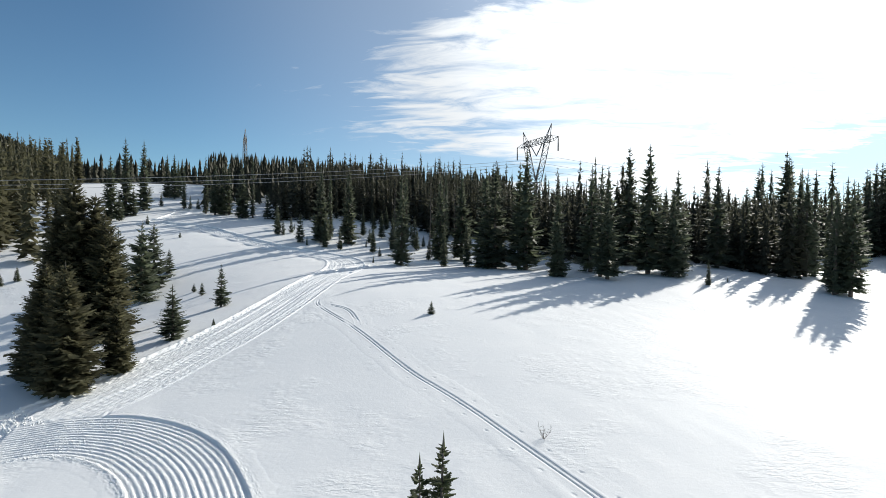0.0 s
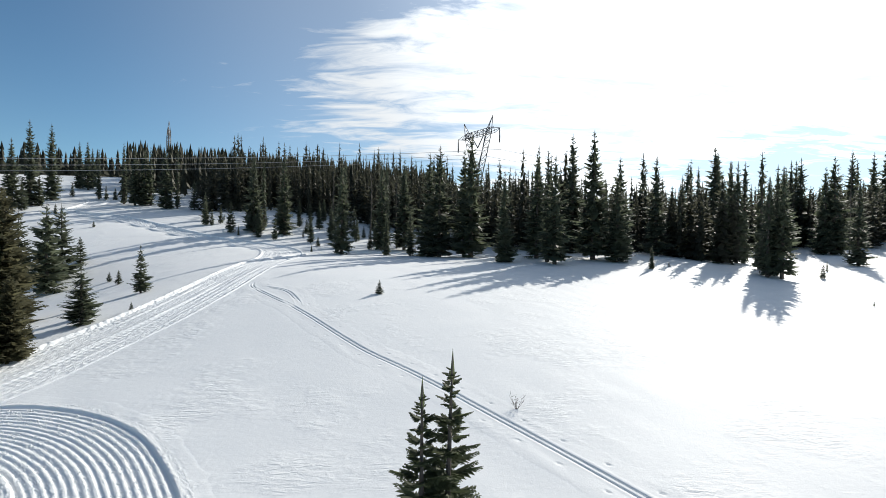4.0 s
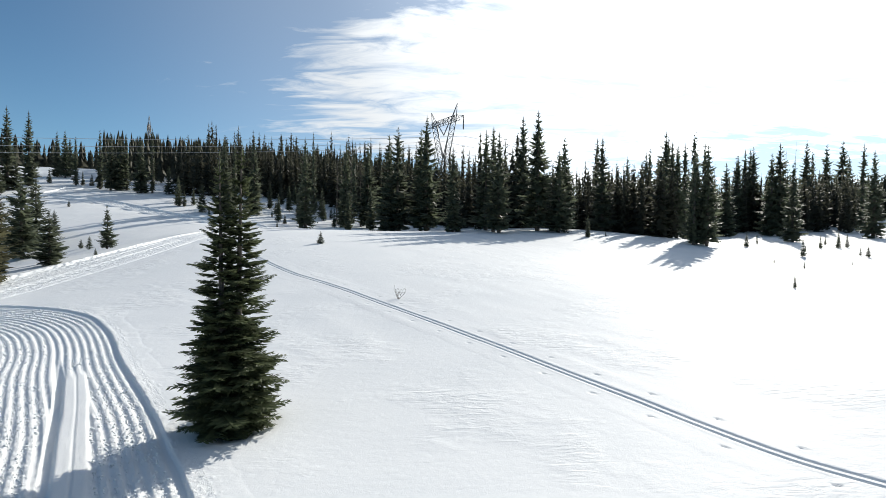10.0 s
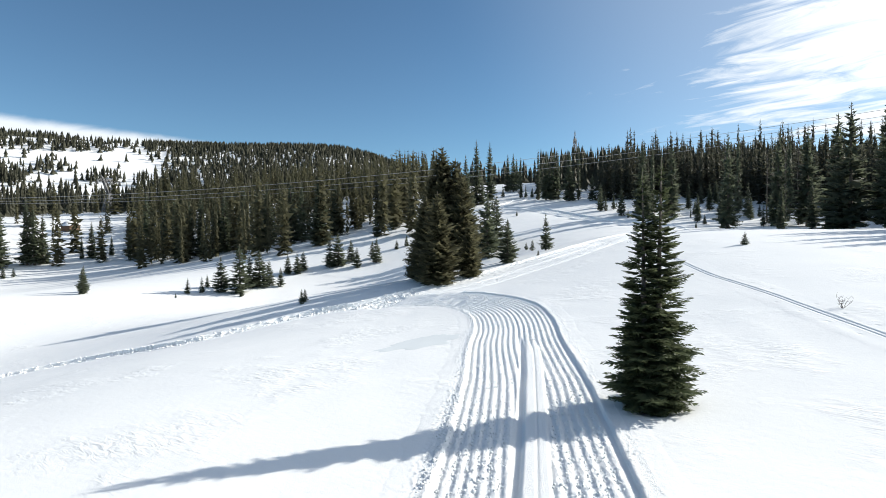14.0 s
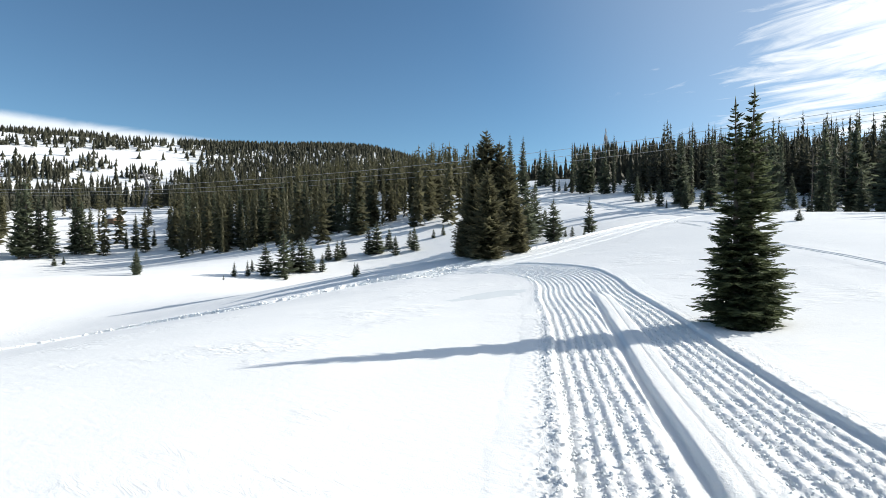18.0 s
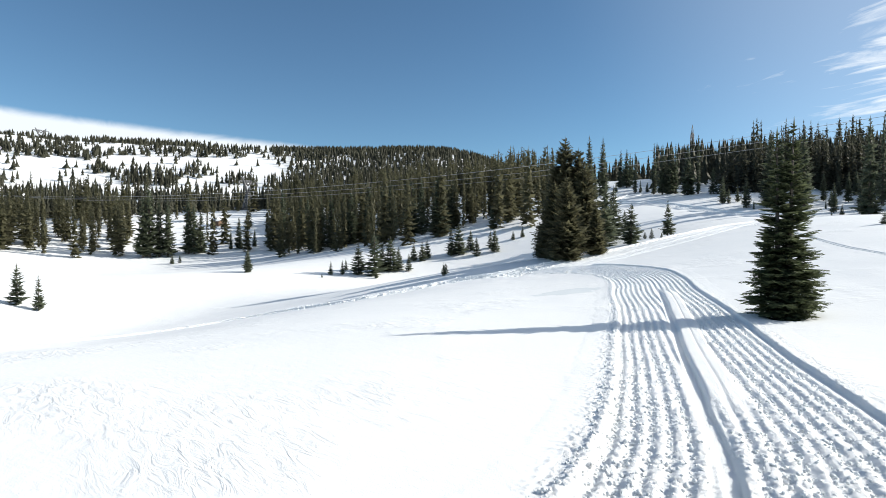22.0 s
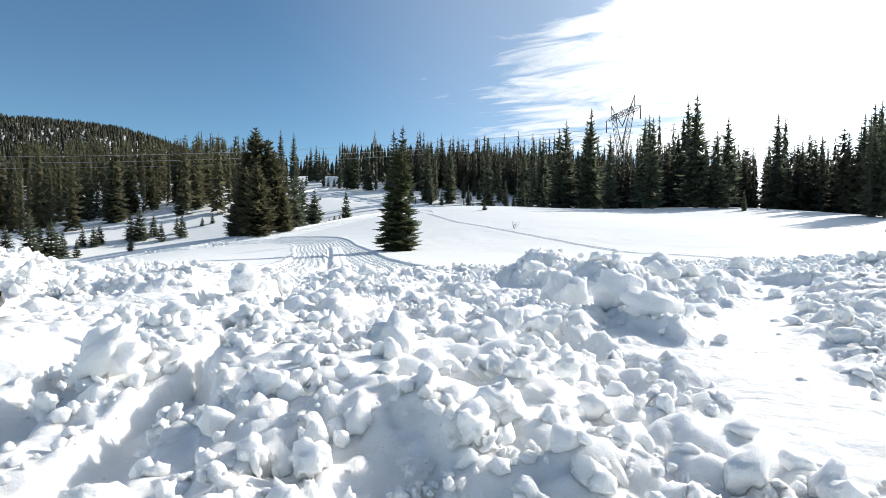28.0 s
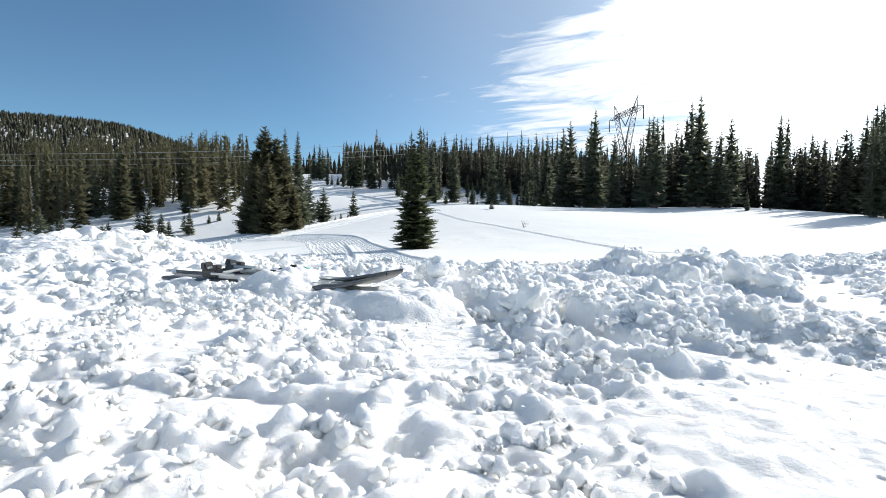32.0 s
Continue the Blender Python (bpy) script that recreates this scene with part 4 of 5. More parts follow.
MIDDLE = [(-39.1, 112.9, 14.3), (-28.3, 104.4, 6.7), (-44.2, 112.6, 13.8), (-43.9, 116.7, 12.6), (-23.3, 105.5, 3.5), (-21.6, 106.9, 14.5), (-18.1, 108.2, 15.2), (-22.6, 123.0, 13.8), (-30.1, 120.7, 13.9), (-26.2, 118.0, 2.2), (-47.4, 110.6, 5.5), (-52.8, 115.7, 3.1), (-52.1, 117.8, 3.5), (-63.4, 131.8, 6.4), (-67.1, 132.2, 14.1), (-68.9, 131.1, 12.1), (-36.7, 120.5, 1.9)]
UPPER = [(-80.0, 135.2, 13.2), (-76.9, 133.8, 12.7), (-89.3, 141.4, 11.4), (-102.8, 158.1, 12.5), (-106.2, 160.0, 12.4), (-103.9, 161.6, 10.7), (-97.0, 137.4, 16.9), (-95.1, 128.7, 17.6), (-93.5, 122.0, 13.9), (-97.2, 144.1, 3.6), (-87.3, 140.8, 3.6), (-85.7, 141.5, 2.9), (-75.2, 134.6, 11.9), (-74.2, 135.1, 12.6), (-93.5, 129.0, 6.6), (-91.7, 122.2, 5.8)]
YOUNG_WEST = [(-89.3, 35.2, 3.2), (-164.1, 40.1, 2.5), (-81.2, 50.1, 4.6), (-78.9, 51.7, 6.5), (-81.1, 54.5, 4.4), (-82.0, 47.7, 2.1), (-84.8, 49.8, 1.8), (-80.5, 55.8, 5.2), (-80.2, 57.2, 3.6), (-78.5, 58.1, 2.7), (-83.5, 62.6, 2.9), (-82.3, 63.6, 3.1), (-82.9, 65.2, 3.1), (-44.5, 38.8, 1.0), (-80.5, 68.7, 4.9), (-79.7, 69.9, 5.2), (-79.7, 72.7, 3.5), (-76.2, 71.1, 3.1), (-77.3, 75.5, 2.8), (-74.8, 74.2, 3.9), (-73.3, 6.9, 3.8), (-71.7, 8.6, 3.2), (-91.4, 35.9, 3.3), (-164.5, 42.1, 2.0), (-43.8, 38.0, 1.1)]
YOUNG_ROAD = [(-37.1, 65.3, 3.7), (-54.0, 77.5, 8.9), (-34.9, 54.5, 3.7), (-61.6, 83.2, 7.2), (-82.7, 118.6, 1.8), (-68.5, 107.5, 1.0), (-72.8, 106.4, 1.1), (-48.4, 79.2, 1.0), (-45.8, 76.6, 1.4), (-33.2, 57.2, 0.6), (-76.7, 80.8, 1.6), (-76.1, 82.7, 1.9), (-89.1, 87.1, 4.7), (-96.3, 102.6, 1.6), (-82.4, 45.9, 2.0), (-80.6, 43.5, 0.6), (-77.0, 50.9, 1.6), (-58.5, 83.7, 6.7), (-56.0, 82.5, 8.0), (-57.9, 88.5, 3.2), (-36.3, 56.7, 2.2), (-62.7, 83.3, 1.4), (-36.5, 52.2, 0.9)]
WEST_EDGE = [(-178.5, 37.2, 22.1), (-177.9, 39.6, 18.0), (-176.6, 41.7, 17.3), (-178.6, 35.6, 19.3), (-177.5, 47.4, 17.8), (-176.4, 48.7, 15.6), (-176.5, 50.6, 13.2), (-171.4, 73.9, 17.2), (-156.9, 73.5, 15.9), (-155.6, 75.2, 15.7), (-140.5, 72.2, 15.5), (-139.6, 74.7, 16.5), (-137.0, 77.2, 14.5), (-134.8, 78.3, 15.5), (-129.6, 80.8, 16.0), (-119.5, 78.6, 16.3), (-118.5, 80.2, 16.0), (-113.9, 83.3, 15.0), (-111.0, 84.4, 14.4), (-98.3, 79.6, 14.5), (-107.0, 91.0, 13.1), (-175.5, 59.0, 6.2), (-173.3, 60.8, 10.1), (-172.5, 63.0, 7.5), (-172.8, 65.3, 5.5)]


for k, (x, y, tall) in enumerate(EDGE_SOUTH + EDGE_EAST + EDGE_FAR):
    rng = at_seed(1, k)
    slim = rng.random() < 0.22
    kind = rng.choice(SPIRE if slim else FULL)
    conifer("spire_fir" if slim else "forest_spruce", kind, NEEDLES, x, y, tall, "slim dark fir at the forest edge" if slim else "tall dark spruce at the forest edge", turn=rng.uniform(0, 6), spread=rng.uniform(0.92, 1.22), group="forest edge trees")
for k, (x, y, tall) in enumerate(MIDDLE + UPPER):
    rng = at_seed(2, k)
    kind = rng.choice(SPIRE + FULL[:3]) if tall > 8 else rng.choice(SMALL)
    conifer("forest_spruce" if tall > 8 else "young_spruce", kind, NEEDLES, x, y, tall, "slender dark spruce on the upper snow slope" if tall > 8 else "young spruce on the upper snow slope", turn=rng.uniform(0, 6), spread=rng.uniform(0.85, 1.1), group="upper slope trees")
for k, (x, y, tall) in enumerate(YOUNG_WEST + YOUNG_ROAD):
    rng = at_seed(3, k)
    conifer("young_spruce", rng.choice(SMALL), NEEDLES, x, y, tall * 1.12, "small young spruce standing in open snow", turn=rng.uniform(0, 6), spread=rng.uniform(1.1, 1.5), group="young spruces in the meadow")
for k, (x, y, tall) in enumerate(WEST_EDGE):
    rng = at_seed(4, k)
    conifer("forest_spruce", rng.choice(FULL), NEEDLES_OLIVE if k % 3 == 0 else NEEDLES, x, y, tall, "tall spruce at the edge of the western wood", turn=rng.uniform(0, 6), spread=rng.uniform(0.9, 1.2), group="western wood edge trees")


def scatter(seed, count, region, tall, gap, keep):
    """Random plan places inside region, at least gap apart."""
    rng = random.Random(seed)
    found = []
    for _ in range(count * 14):
        x, y = rng.uniform(region[0], region[1]), rng.uniform(region[2], region[3])
        if keep(x, y) and all((x - a) ** 2 + (y - b) ** 2 > gap * gap for a, b, _ in found):
            found.append((x, y, rng.uniform(*tall)))
            if len(found) == count:
                break
    return found


def behind_edge(x, y):
    """The wood south of the meadow: behind the edge trees, with a lane cut through it."""
    front = 98 + 6 * math.sin(x * 0.11) + 3 * math.sin(x * 0.37 + 1)
    front = front + 36 * max(0.0, min(1.0, (3 - x) / 12.0)) + 44 * max(0.0, min(1.0, (x - 30) / 14.0)) + 0.6 * max(0.0, x - 78)
    if math.degrees(math.atan2(x, y)) < -29.5:
        return False
    lane = 9.8 < math.degrees(math.atan2(x, y)) < 10.4
    return front < y < front + 40 and not lane


def joined_wood(name, places, kinds, mat, label):
    """Trees deep in the wood, that cannot be told apart singly, joined into one mesh."""
    shapes = []
    for trunk, needles in kinds:
        co = np.empty(len(needles.vertices) * 3, np.float32)
        needles.vertices.foreach_get("co", co)
        shapes.append(co.reshape(-1, 3))
    verts = []
    for k, (x, y, tall) in enumerate(places):
        rng = at_seed(5, k)
        shape = shapes[rng.randrange(len(shapes))]
        turn, wide = rng.uniform(0, 6.3), tall * rng.uniform(0.9, 1.25)
        c, s = math.cos(turn) * wide, math.sin(turn) * wide
        verts.append(np.stack([x + c * shape[:, 0] - s * shape[:, 1], y + s * shape[:, 0] + c * shape[:, 1], height_at(x, y) + tall * shape[:, 2]], 1))
    verts = np.concatenate(verts)
    me = mesh_from(name, verts, np.arange(len(verts)).reshape(-1, 4), False)
    me.materials.append(mat)
    return tagged(new(name, me), label, "forest", kind="stuff")


joined_wood("wood", scatter(18, 240, (2, 48, 92, 190), (9.0, 13.0), 1.7, behind_edge) + scatter(28, 320, (44, 175, 130, 300), (10.0, 15.5), 2.0, behind_edge) + scatter(8, 420, (-62, 8, 98, 190), (8.5, 13.5), 2.1, behind_edge), WOOD + THIN, NEEDLES_FAR, "dark spruce wood behind the forest edge")
joined_wood("wood", scatter(19, 70, (6, 160, 92, 280), (12.0, 16.5), 3.5, behind_edge) + scatter(20, 90, (-62, 8, 98, 190), (13.0, 17.5), 3.2, behind_edge), THIN, NEEDLES_FAR, "slender dark spires standing above the wood")
# young trees scattered over the snow before the wood
for k, (x, y, tall) in enumerate(scatter(23, 46, (-56, -2, 104, 146), (1.2, 6.5), 2.6, lambda x, y: not behind_edge(x, y) and y < 104 + 0.9 * (2 - x) and nearness(np.array([x]), np.array([y]), road_line)[0][0] > 4 and nearness(np.array([x]), np.array([y]), branch_line)[0][0] > 4)):
    rng = at_seed(6, k)
    conifer("young_spruce", rng.choice(SMALL + FULL[:2]), NEEDLES, x, y, tall, "young dark spruce in the snow before the wood", turn=rng.uniform(0, 6), spread=rng.uniform(0.9, 1.2), group="upper slope trees")


def far_wood(name, places, mat, label, tiers=4, points=5, wide=1.0):
    """Thousands of distant conifers joined into one mesh: star-shaped tiers on a stem."""
    rng = np.random.RandomState(77)
    n = len(places)
    p = np.array([(x, y, t) for x, y, t in places])
    z = land(p[:, 0], p[:, 1])
    verts, faces = [], []
    at = 0
    for k in range(tiers):
        f = k / tiers
        low, high = 0.06 + 0.86 * f, min(1.0, 0.06 + 0.86 * f + 1.5 / tiers)
        radius = wide * (0.02 + 0.115 * (1 - f)) * p[:, 2] * rng.uniform(0.6, 1.3, n)
        apex = np.stack([p[:, 0], p[:, 1], z + high * p[:, 2]], 1)[:, None]
        t = np.linspace(0, 2 * math.pi, 2 * points, endpoint=False)[None] + rng.uniform(0, 6, (n, 1))
        r = radius[:, None] * np.where(np.arange(2 * points) % 2, 0.3, 1.0)[None] * rng.uniform(0.55, 1.35, (n, 2 * points))
        ring = np.stack([p[:, :1] + r * np.cos(t), p[:, 1:2] + r * np.sin(t), (z + low * p[:, 2])[:, None] + 0.04 * p[:, 2:] * (np.arange(2 * points) % 2) + rng.uniform(-0.05, 0.03, (n, 2 * points)) * p[:, 2:]], -1)
        verts.append(np.concatenate([apex, ring], 1).reshape(-1, 3))
        base = at + np.arange(n)[:, None] * (2 * points + 1)
        j = np.arange(2 * points)[None]
        faces.append(np.stack([base + 0 * j, base + 1 + j, base + 1 + (j + 1) % (2 * points)], -1).reshape(-1, 3))
        at += n * (2 * points + 1)
    me = mesh_from(name, np.concatenate(verts), np.concatenate(faces), False)
    me.materials.append(mat)
    return tagged(new(name, me), label, "forest", kind="stuff")


def hillside(seed, count, r_low, r_high, az_low, az_high, tall, dense):
    rng = np.random.RandomState(seed)
    r = np.sqrt(rng.uniform(r_low**2, r_high**2, count * 3))
    az = np.radians(rng.uniform(az_low, az_high, count * 3))
    x, y = r * np.sin(az), r * np.cos(az)
    keep = rng.rand(count * 3) < dense(x, y, r, np.degrees(az))
    x, y = x[keep][:count], y[keep][:count]
    return list(zip(x, y, rng.uniform(tall[0], tall[1], len(x))))


def ridge_density(x, y, r, az):
    wood = smooth(fractal(x / 55.0, y / 55.0, 3), 0.36, 0.5)
    open_slope = smooth(az, -64.0, -69.0) * smooth(r, 330.0, 400.0)
    clumps = smooth(fractal(x / 34.0 + 8, y / 34.0, 3), 0.49, 0.56) + 0.5 * smooth(r, 690.0, 740.0)
    clearing = smooth(np.abs(az + 73.5), 5.0, 3.0) * smooth(r, 310.0, 295.0)
    return np.clip(wood + 0.55, 0, 1) * (1 - open_slope) * (1 - 0.92 * clearing) + open_slope * 0.75 * np.clip(clumps + 0.07, 0, 1)


def west_density(x, y, r, az):
    """The wood on the valley's far side, behind its edge."""
    edge = 176 - 62 * smooth(az, -78.0, -55.0) - 0 * r
    return smooth(r, edge + 4, edge + 14) * np.where((az > -80) & (az < -68), 0.05, 1.0)


far_wood("hill_forest", hillside(31, 3800, 255, 430, -125, -30, (7, 12), ridge_density), NEEDLES_FAR, "dense dark conifer forest on the lower western slopes", 5, 5, 1.3)
far_wood("ridge_forest", hillside(34, 14000, 420, 830, -125, -30, (4.5, 8.0), ridge_density), NEEDLES_FAR, "dense dark conifer forest covering the western ridge", 3, 4, 2.1)
joined_wood("valley_forest", hillside(32, 700, 118, 262, -112, -40, (10, 18), west_density), WOOD + THIN, NEEDLES_OLIVE, "olive-green conifer wood across the snowy valley")
far_wood("upper_forest", hillside(33, 1700, 165, 330, -30.4, -3, (7.5, 13.5), lambda x, y, r, az: 0.9 * smooth(r, 172.0 + 14 * np.sin(np.radians(az) * 5), 182.0)), NEEDLES_FAR, "dark conifer wood rising behind the meadow", 6, 5)
far_wood("upper_forest", hillside(35, 420, 150, 215, -3, 75, (6.0, 10.5), lambda x, y, r, az: 0.9 * (y > 100 + 44 * smooth(x, 30.0, 44.0) + 0.6 * np.clip(x - 78, 0, None)) * (1 - smooth(np.abs(az - 10.1), 1.2, 0.8))), NEEDLES_FAR, "low dark conifer wood beyond the forest edge", 6, 5)


# ---------------------------------------------------------------- power line
def bars(name, pairs, thick, mat, parent, label=""):
    verts, faces = [], []
    for a, b in pairs:
        tube(verts, faces, a, b, thick, thick, 4)
    return part(name, mesh_from(name, verts, faces, False), mat, parent, label)


def lattice(low, high, panels):
    """Cross bracing between two posts that each run from a low to a high point."""
    (a0, a1), (b0, b1) = low, high
    a0, a1, b0, b1 = (np.array(p, float) for p in (a0, a1, b0, b1))
    out = []
    for k in range(panels):
        s, e = k / panels, (k + 1) / panels
        out.append((a0 + (b0 - a0) * s, a1 + (b1 - a1) * e))
        out.append((a1 + (b1 - a1) * s, a0 + (b0 - a0) * e))
        out.append((a0 + (b0 - a0) * e, a1 + (b1 - a1) * e))
    return out


def pylon(x, y, tall, turn, thick, label):
    """A steel tower with a narrow waist, two spreading masts, and a cross arm between them."""
    tower = holder("pylon", x, y, height_at(x, y) - 0.3)
    tower.rotation_euler = (0, 0, turn)
    waist, arm, k = 0.52 * tall, 0.855 * tall, tall / 26.0
    feet = [(sx * 3.6 * k, sy * 3.0 * k, 0.0) for sx in (-1, 1) for sy in (-1, 1)]
    neck = [(sx * 0.85 * k, sy * 0.85 * k, waist) for sx in (-1, 1) for sy in (-1, 1)]
    for a, b in zip(feet, neck):
        bars("leg", [(a, b)], thick * 1.25, STEEL, tower)
    for i, j in ((0, 1), (2, 3), (0, 2), (1, 3)):
        bars("bracing", lattice((feet[i], feet[j]), (neck[i], neck[j]), 5), thick * 0.6, STEEL, tower)
    for sx in (-1, 1):
        posts = [(neck[2 if sx > 0 else 0], (sx * 4.4 * k, -0.6 * k, arm)), (neck[3 if sx > 0 else 1], (sx * 4.4 * k, 0.6 * k, arm)), ((sx * 0.3 * k, 0, waist + 0.4), (sx * 3.0 * k, 0, arm))]
        bars("mast", [posts[0], posts[1], posts[2]], thick, STEEL, tower)
        bars("bracing", lattice((posts[0][0], posts[2][0]), (posts[0][1], posts[2][1]), 6) + lattice((posts[1][0], posts[2][0]), (posts[1][1], posts[2][1]), 6), thick * 0.55, STEEL, tower)
        peak = (sx * 5.9 * k, 0, tall)
        bars("peak", [((sx * 4.4 * k, -0.6 * k, arm), peak), ((sx * 4.4 * k, 0.6 * k, arm), peak), ((sx * 3.4 * k, 0, arm + 0.9 * k), peak)], thick * 0.9, STEEL, tower)
    ends = [((-8.6 * k, 0, arm + 0.5 * k), (8.6 * k, 0, arm + 0.5 * k))]
    chords = []
    for sy in (-0.6 * k, 0.6 * k):
        chords += [((-6.0 * k, sy, arm), (6.0 * k, sy, arm)), ((6.0 * k, sy, arm), (8.6 * k, 0, arm + 0.5 * k)), ((-6.0 * k, sy, arm), (-8.6 * k, 0, arm + 0.5 * k))]
        chords += [((-4.4 * k, sy, arm), (-3.2 * k, 0, arm + 1.3 * k)), ((4.4 * k, sy, arm), (3.2 * k, 0, arm + 1.3 * k))]
        for n in range(10):
            a, b = -6 + 1.2 * n, -4.8 + 1.2 * n
            chords.append(((a * k, sy, arm), (b * k, 0, arm + 1.3 * k) if n % 2 == 0 else (b * k, sy, arm)))
            chords.append(((b * k, sy, arm), (b * k, 0, arm + 1.3 * k)))
    chords += [((-8.6 * k, 0, arm + 0.5 * k), (-4.8 * k, 0, arm + 1.3 * k)), ((-4.8 * k, 0, arm + 1.3 * k), (4.8 * k, 0, arm + 1.3 * k)), ((4.8 * k, 0, arm + 1.3 * k), (8.6 * k, 0, arm + 0.5 * k))]
    bars("cross_arm", chords, thick * 0.65, STEEL, tower)
    hang = arm - 2.6 * k
    for sx in (-1, 1):
        bars("insulator", [((sx * 8.5 * k, 0, arm + 0.4 * k), (sx * 8.5 * k, 0, hang))], thick * 1.5, STEEL, tower, "hanging grey insulator string")
        bars("insulator", [((sx * 2.4 * k, 0, arm), (0, 0, hang))], thick * 1.5, STEEL, tower, "slanting grey insulator string")
    return tagged(tower, label, "pylon")


LINE_WAY = np.array((-0.866, -0.5))      # the power line's bearing
LINE_SIDE = np.array((0.5, -0.866))
PYLON = np.array((-4.5, 139.2))
line_turn = math.atan2(LINE_SIDE[1], LINE_SIDE[0])
pylon(PYLON[0], PYLON[1], 33.9 - height_at(*PYLON), line_turn, 0.095, "tall grey steel lattice pylon behind the wood")
pylon(-249.7, 89.3, 30.2 - height_at(-249.7, 89.3), radians(-70), 0.26, "grey steel lattice pylon in a forest clearing")
pylon(-169.0, 328.0, 70.5 - height_at(-169.0, 328.0), radians(118), 0.12, "grey steel pylon rising above distant treetops")
pylon(-780.0, 32.0, 24.0, radians(-80), 0.3, "distant pylon on the skyline of the ridge")


def wire(offset, top, low, span, way, thick, label):
    rows = []
    for n in range(41):
        p = PYLON + LINE_SIDE * offset + way * span * n / 40.0
        rows.append((p[0], p[1], top - 4 * (top - low) * (n / 40.0) * (1 - n / 40.0)))
    rows = np.array(rows)
    side = np.array([-way[1], way[0], 0.0])
    ring = [(0.0, 1.0), (1.0, 0.0), (0.0, -1.0), (-1.0, 0.0)]
    verts = np.stack([rows + thick * (a * side + np.array([0, 0, b])) for a, b in ring], 1).reshape(-1, 3)
    faces = [(4 * n + k, 4 * n + (k + 1) % 4, 4 * n + 4 + (k + 1) % 4, 4 * n + 4 + k) for n in range(40) for k in range(4)]
    me = mesh_from("power_line", verts, faces)
    me.materials.append(WIRE)
    tagged(new("power_line", me), label, "cable", "power lines")


WIRE = plain_material("dull_aluminium_cable", (0.42, 0.42, 0.42), 0.5, 0.5)
for offset in (-8.3, 0.0, 8.3):
    wire(offset, 26.0, 13.6, 364.0, LINE_WAY, 0.032, "grey power cable sagging between pylons")
    wire(offset, 26.0, 20.0, 330.0, -LINE_WAY, 0.032, "grey power cable sagging between pylons")


def box_mesh(name, cuts, mat):
    """Several bevelled boxes joined into one mesh: rows of centre and size."""
    bm = bmesh.new()
    for centre, size in cuts:
        made = bmesh.ops.create_cube(bm, size=1.0)
        bmesh.ops.scale(bm, vec=size, verts=made["verts"])
        bmesh.ops.translate(bm, vec=centre, verts=made["verts"])
    bmesh.ops.bevel(bm, geom=bm.edges[:], offset=0.004, segments=2, affect="EDGES")
    me = bpy.data.meshes.new(name)
    bm.to_mesh(me)
    bm.free()
    me.materials.append(mat)
    return me


# ---------------------------------------------------------------- small hut in the clearing
def hut(x, y, turn):
    ob = holder("hut", x, y, height_at(x, y) - 0.2)
    ob.rotation_euler = (0, 0, turn)
    wood_wall = plain_material("orange_brown_boards", (0.13, 0.075, 0.042), 0.8)
    walls = [((0, 0, 1.5), (7.0, 5.0, 3.0))]
    part("wall", box_mesh("wall", walls, wood_wall), wood_wall, ob, "orange-brown timber wall")
    for k, sx in enumerate((-1, 1)):
        verts = [(sx * 3.9, -3.2, 2.6), (sx * 3.9, 3.2, 2.6), (0, 3.2, 4.6), (0, -3.2, 4.6), (sx * 3.9, -3.2, 3.1), (sx * 3.9, 3.2, 3.1), (0, 3.2, 5.1), (0, -3.2, 5.1)]
        faces = [(0, 1, 2, 3), (4, 5, 6, 7), (0, 1, 5, 4), (1, 2, 6, 5), (2, 3, 7, 6), (3, 0, 4, 7)]
        part("roof", mesh_from("roof", verts, faces, False), SNOW, ob, "snow-covered roof slope")
    part("gable", mesh_from("gable", [(-3.4, -2.5, 2.9), (3.4, -2.5, 2.9), (0, -2.5, 4.6), (0, -2.3, 4.6), (3.4, -2.3, 2.9), (-3.4, -2.3, 2.9)], [(0, 1, 2), (3, 4, 5)], False), wood_wall, ob)
    dark = plain_material("dark_glass", (0.02, 0.02, 0.025), 0.2)
    for wx in (-1.8, 1.8):
        part("window", box_mesh("window", [((wx, -2.53, 1.7), (1.2, 0.08, 1.0))], dark), dark, ob)
    ob.scale = (0.62, 0.62, 0.62)
    return tagged(ob, "small brown timber hut with snowy roof in a clearing", "hut")


hut(-214.7, 66.8, radians(-60))


# ---------------------------------------------------------------- small things in the meadow
TWIG_BARK = plain_material("dry_brown_twigs", (0.09, 0.065, 0.045), 0.9)


def shrub(x, y, tall, wide, seed, label):
    rng = np.random.RandomState(seed)
    bush = holder("shrub", x, y, height_at(x, y) - 0.03)
    verts, faces = [], []
    for n in range(7):
        az, lean = rng.uniform(0, 6.3), rng.uniform(0.15, 0.9)
        p = np.zeros(3)
        way = np.array([math.cos(az) * lean * wide, math.sin(az) * lean * wide, tall])
        for k in range(4):
            q = p + way / 4 + rng.normal(0, 0.06 * tall, 3) * (1, 1, 0.4)
            tube(verts, faces, p, q, 0.010 * (1 - 0.2 * k), 0.010 * (0.8 - 0.2 * k), 5)
            for _ in range(2 if k else 0):
                tip = q + rng.normal(0, 0.16 * tall, 3) + (0, 0, 0.08 * tall)
                tube(verts, faces, q, tip, 0.005, 0.003, 4)
            p = q
    part("stems", mesh_from("stems", verts, faces), TWIG_BARK, bush)
    return tagged(bush, label, "shrub")


shrub(-8.45, 40.6, 0.46, 0.62, 4, "bare twiggy shrub poking through smooth snow")
conifer("young_spruce", SMALL[1], NEEDLES, -16.2, 59.9, 1.15, "tiny bushy spruce half buried in snow", spread=1.5, sink=0.1)
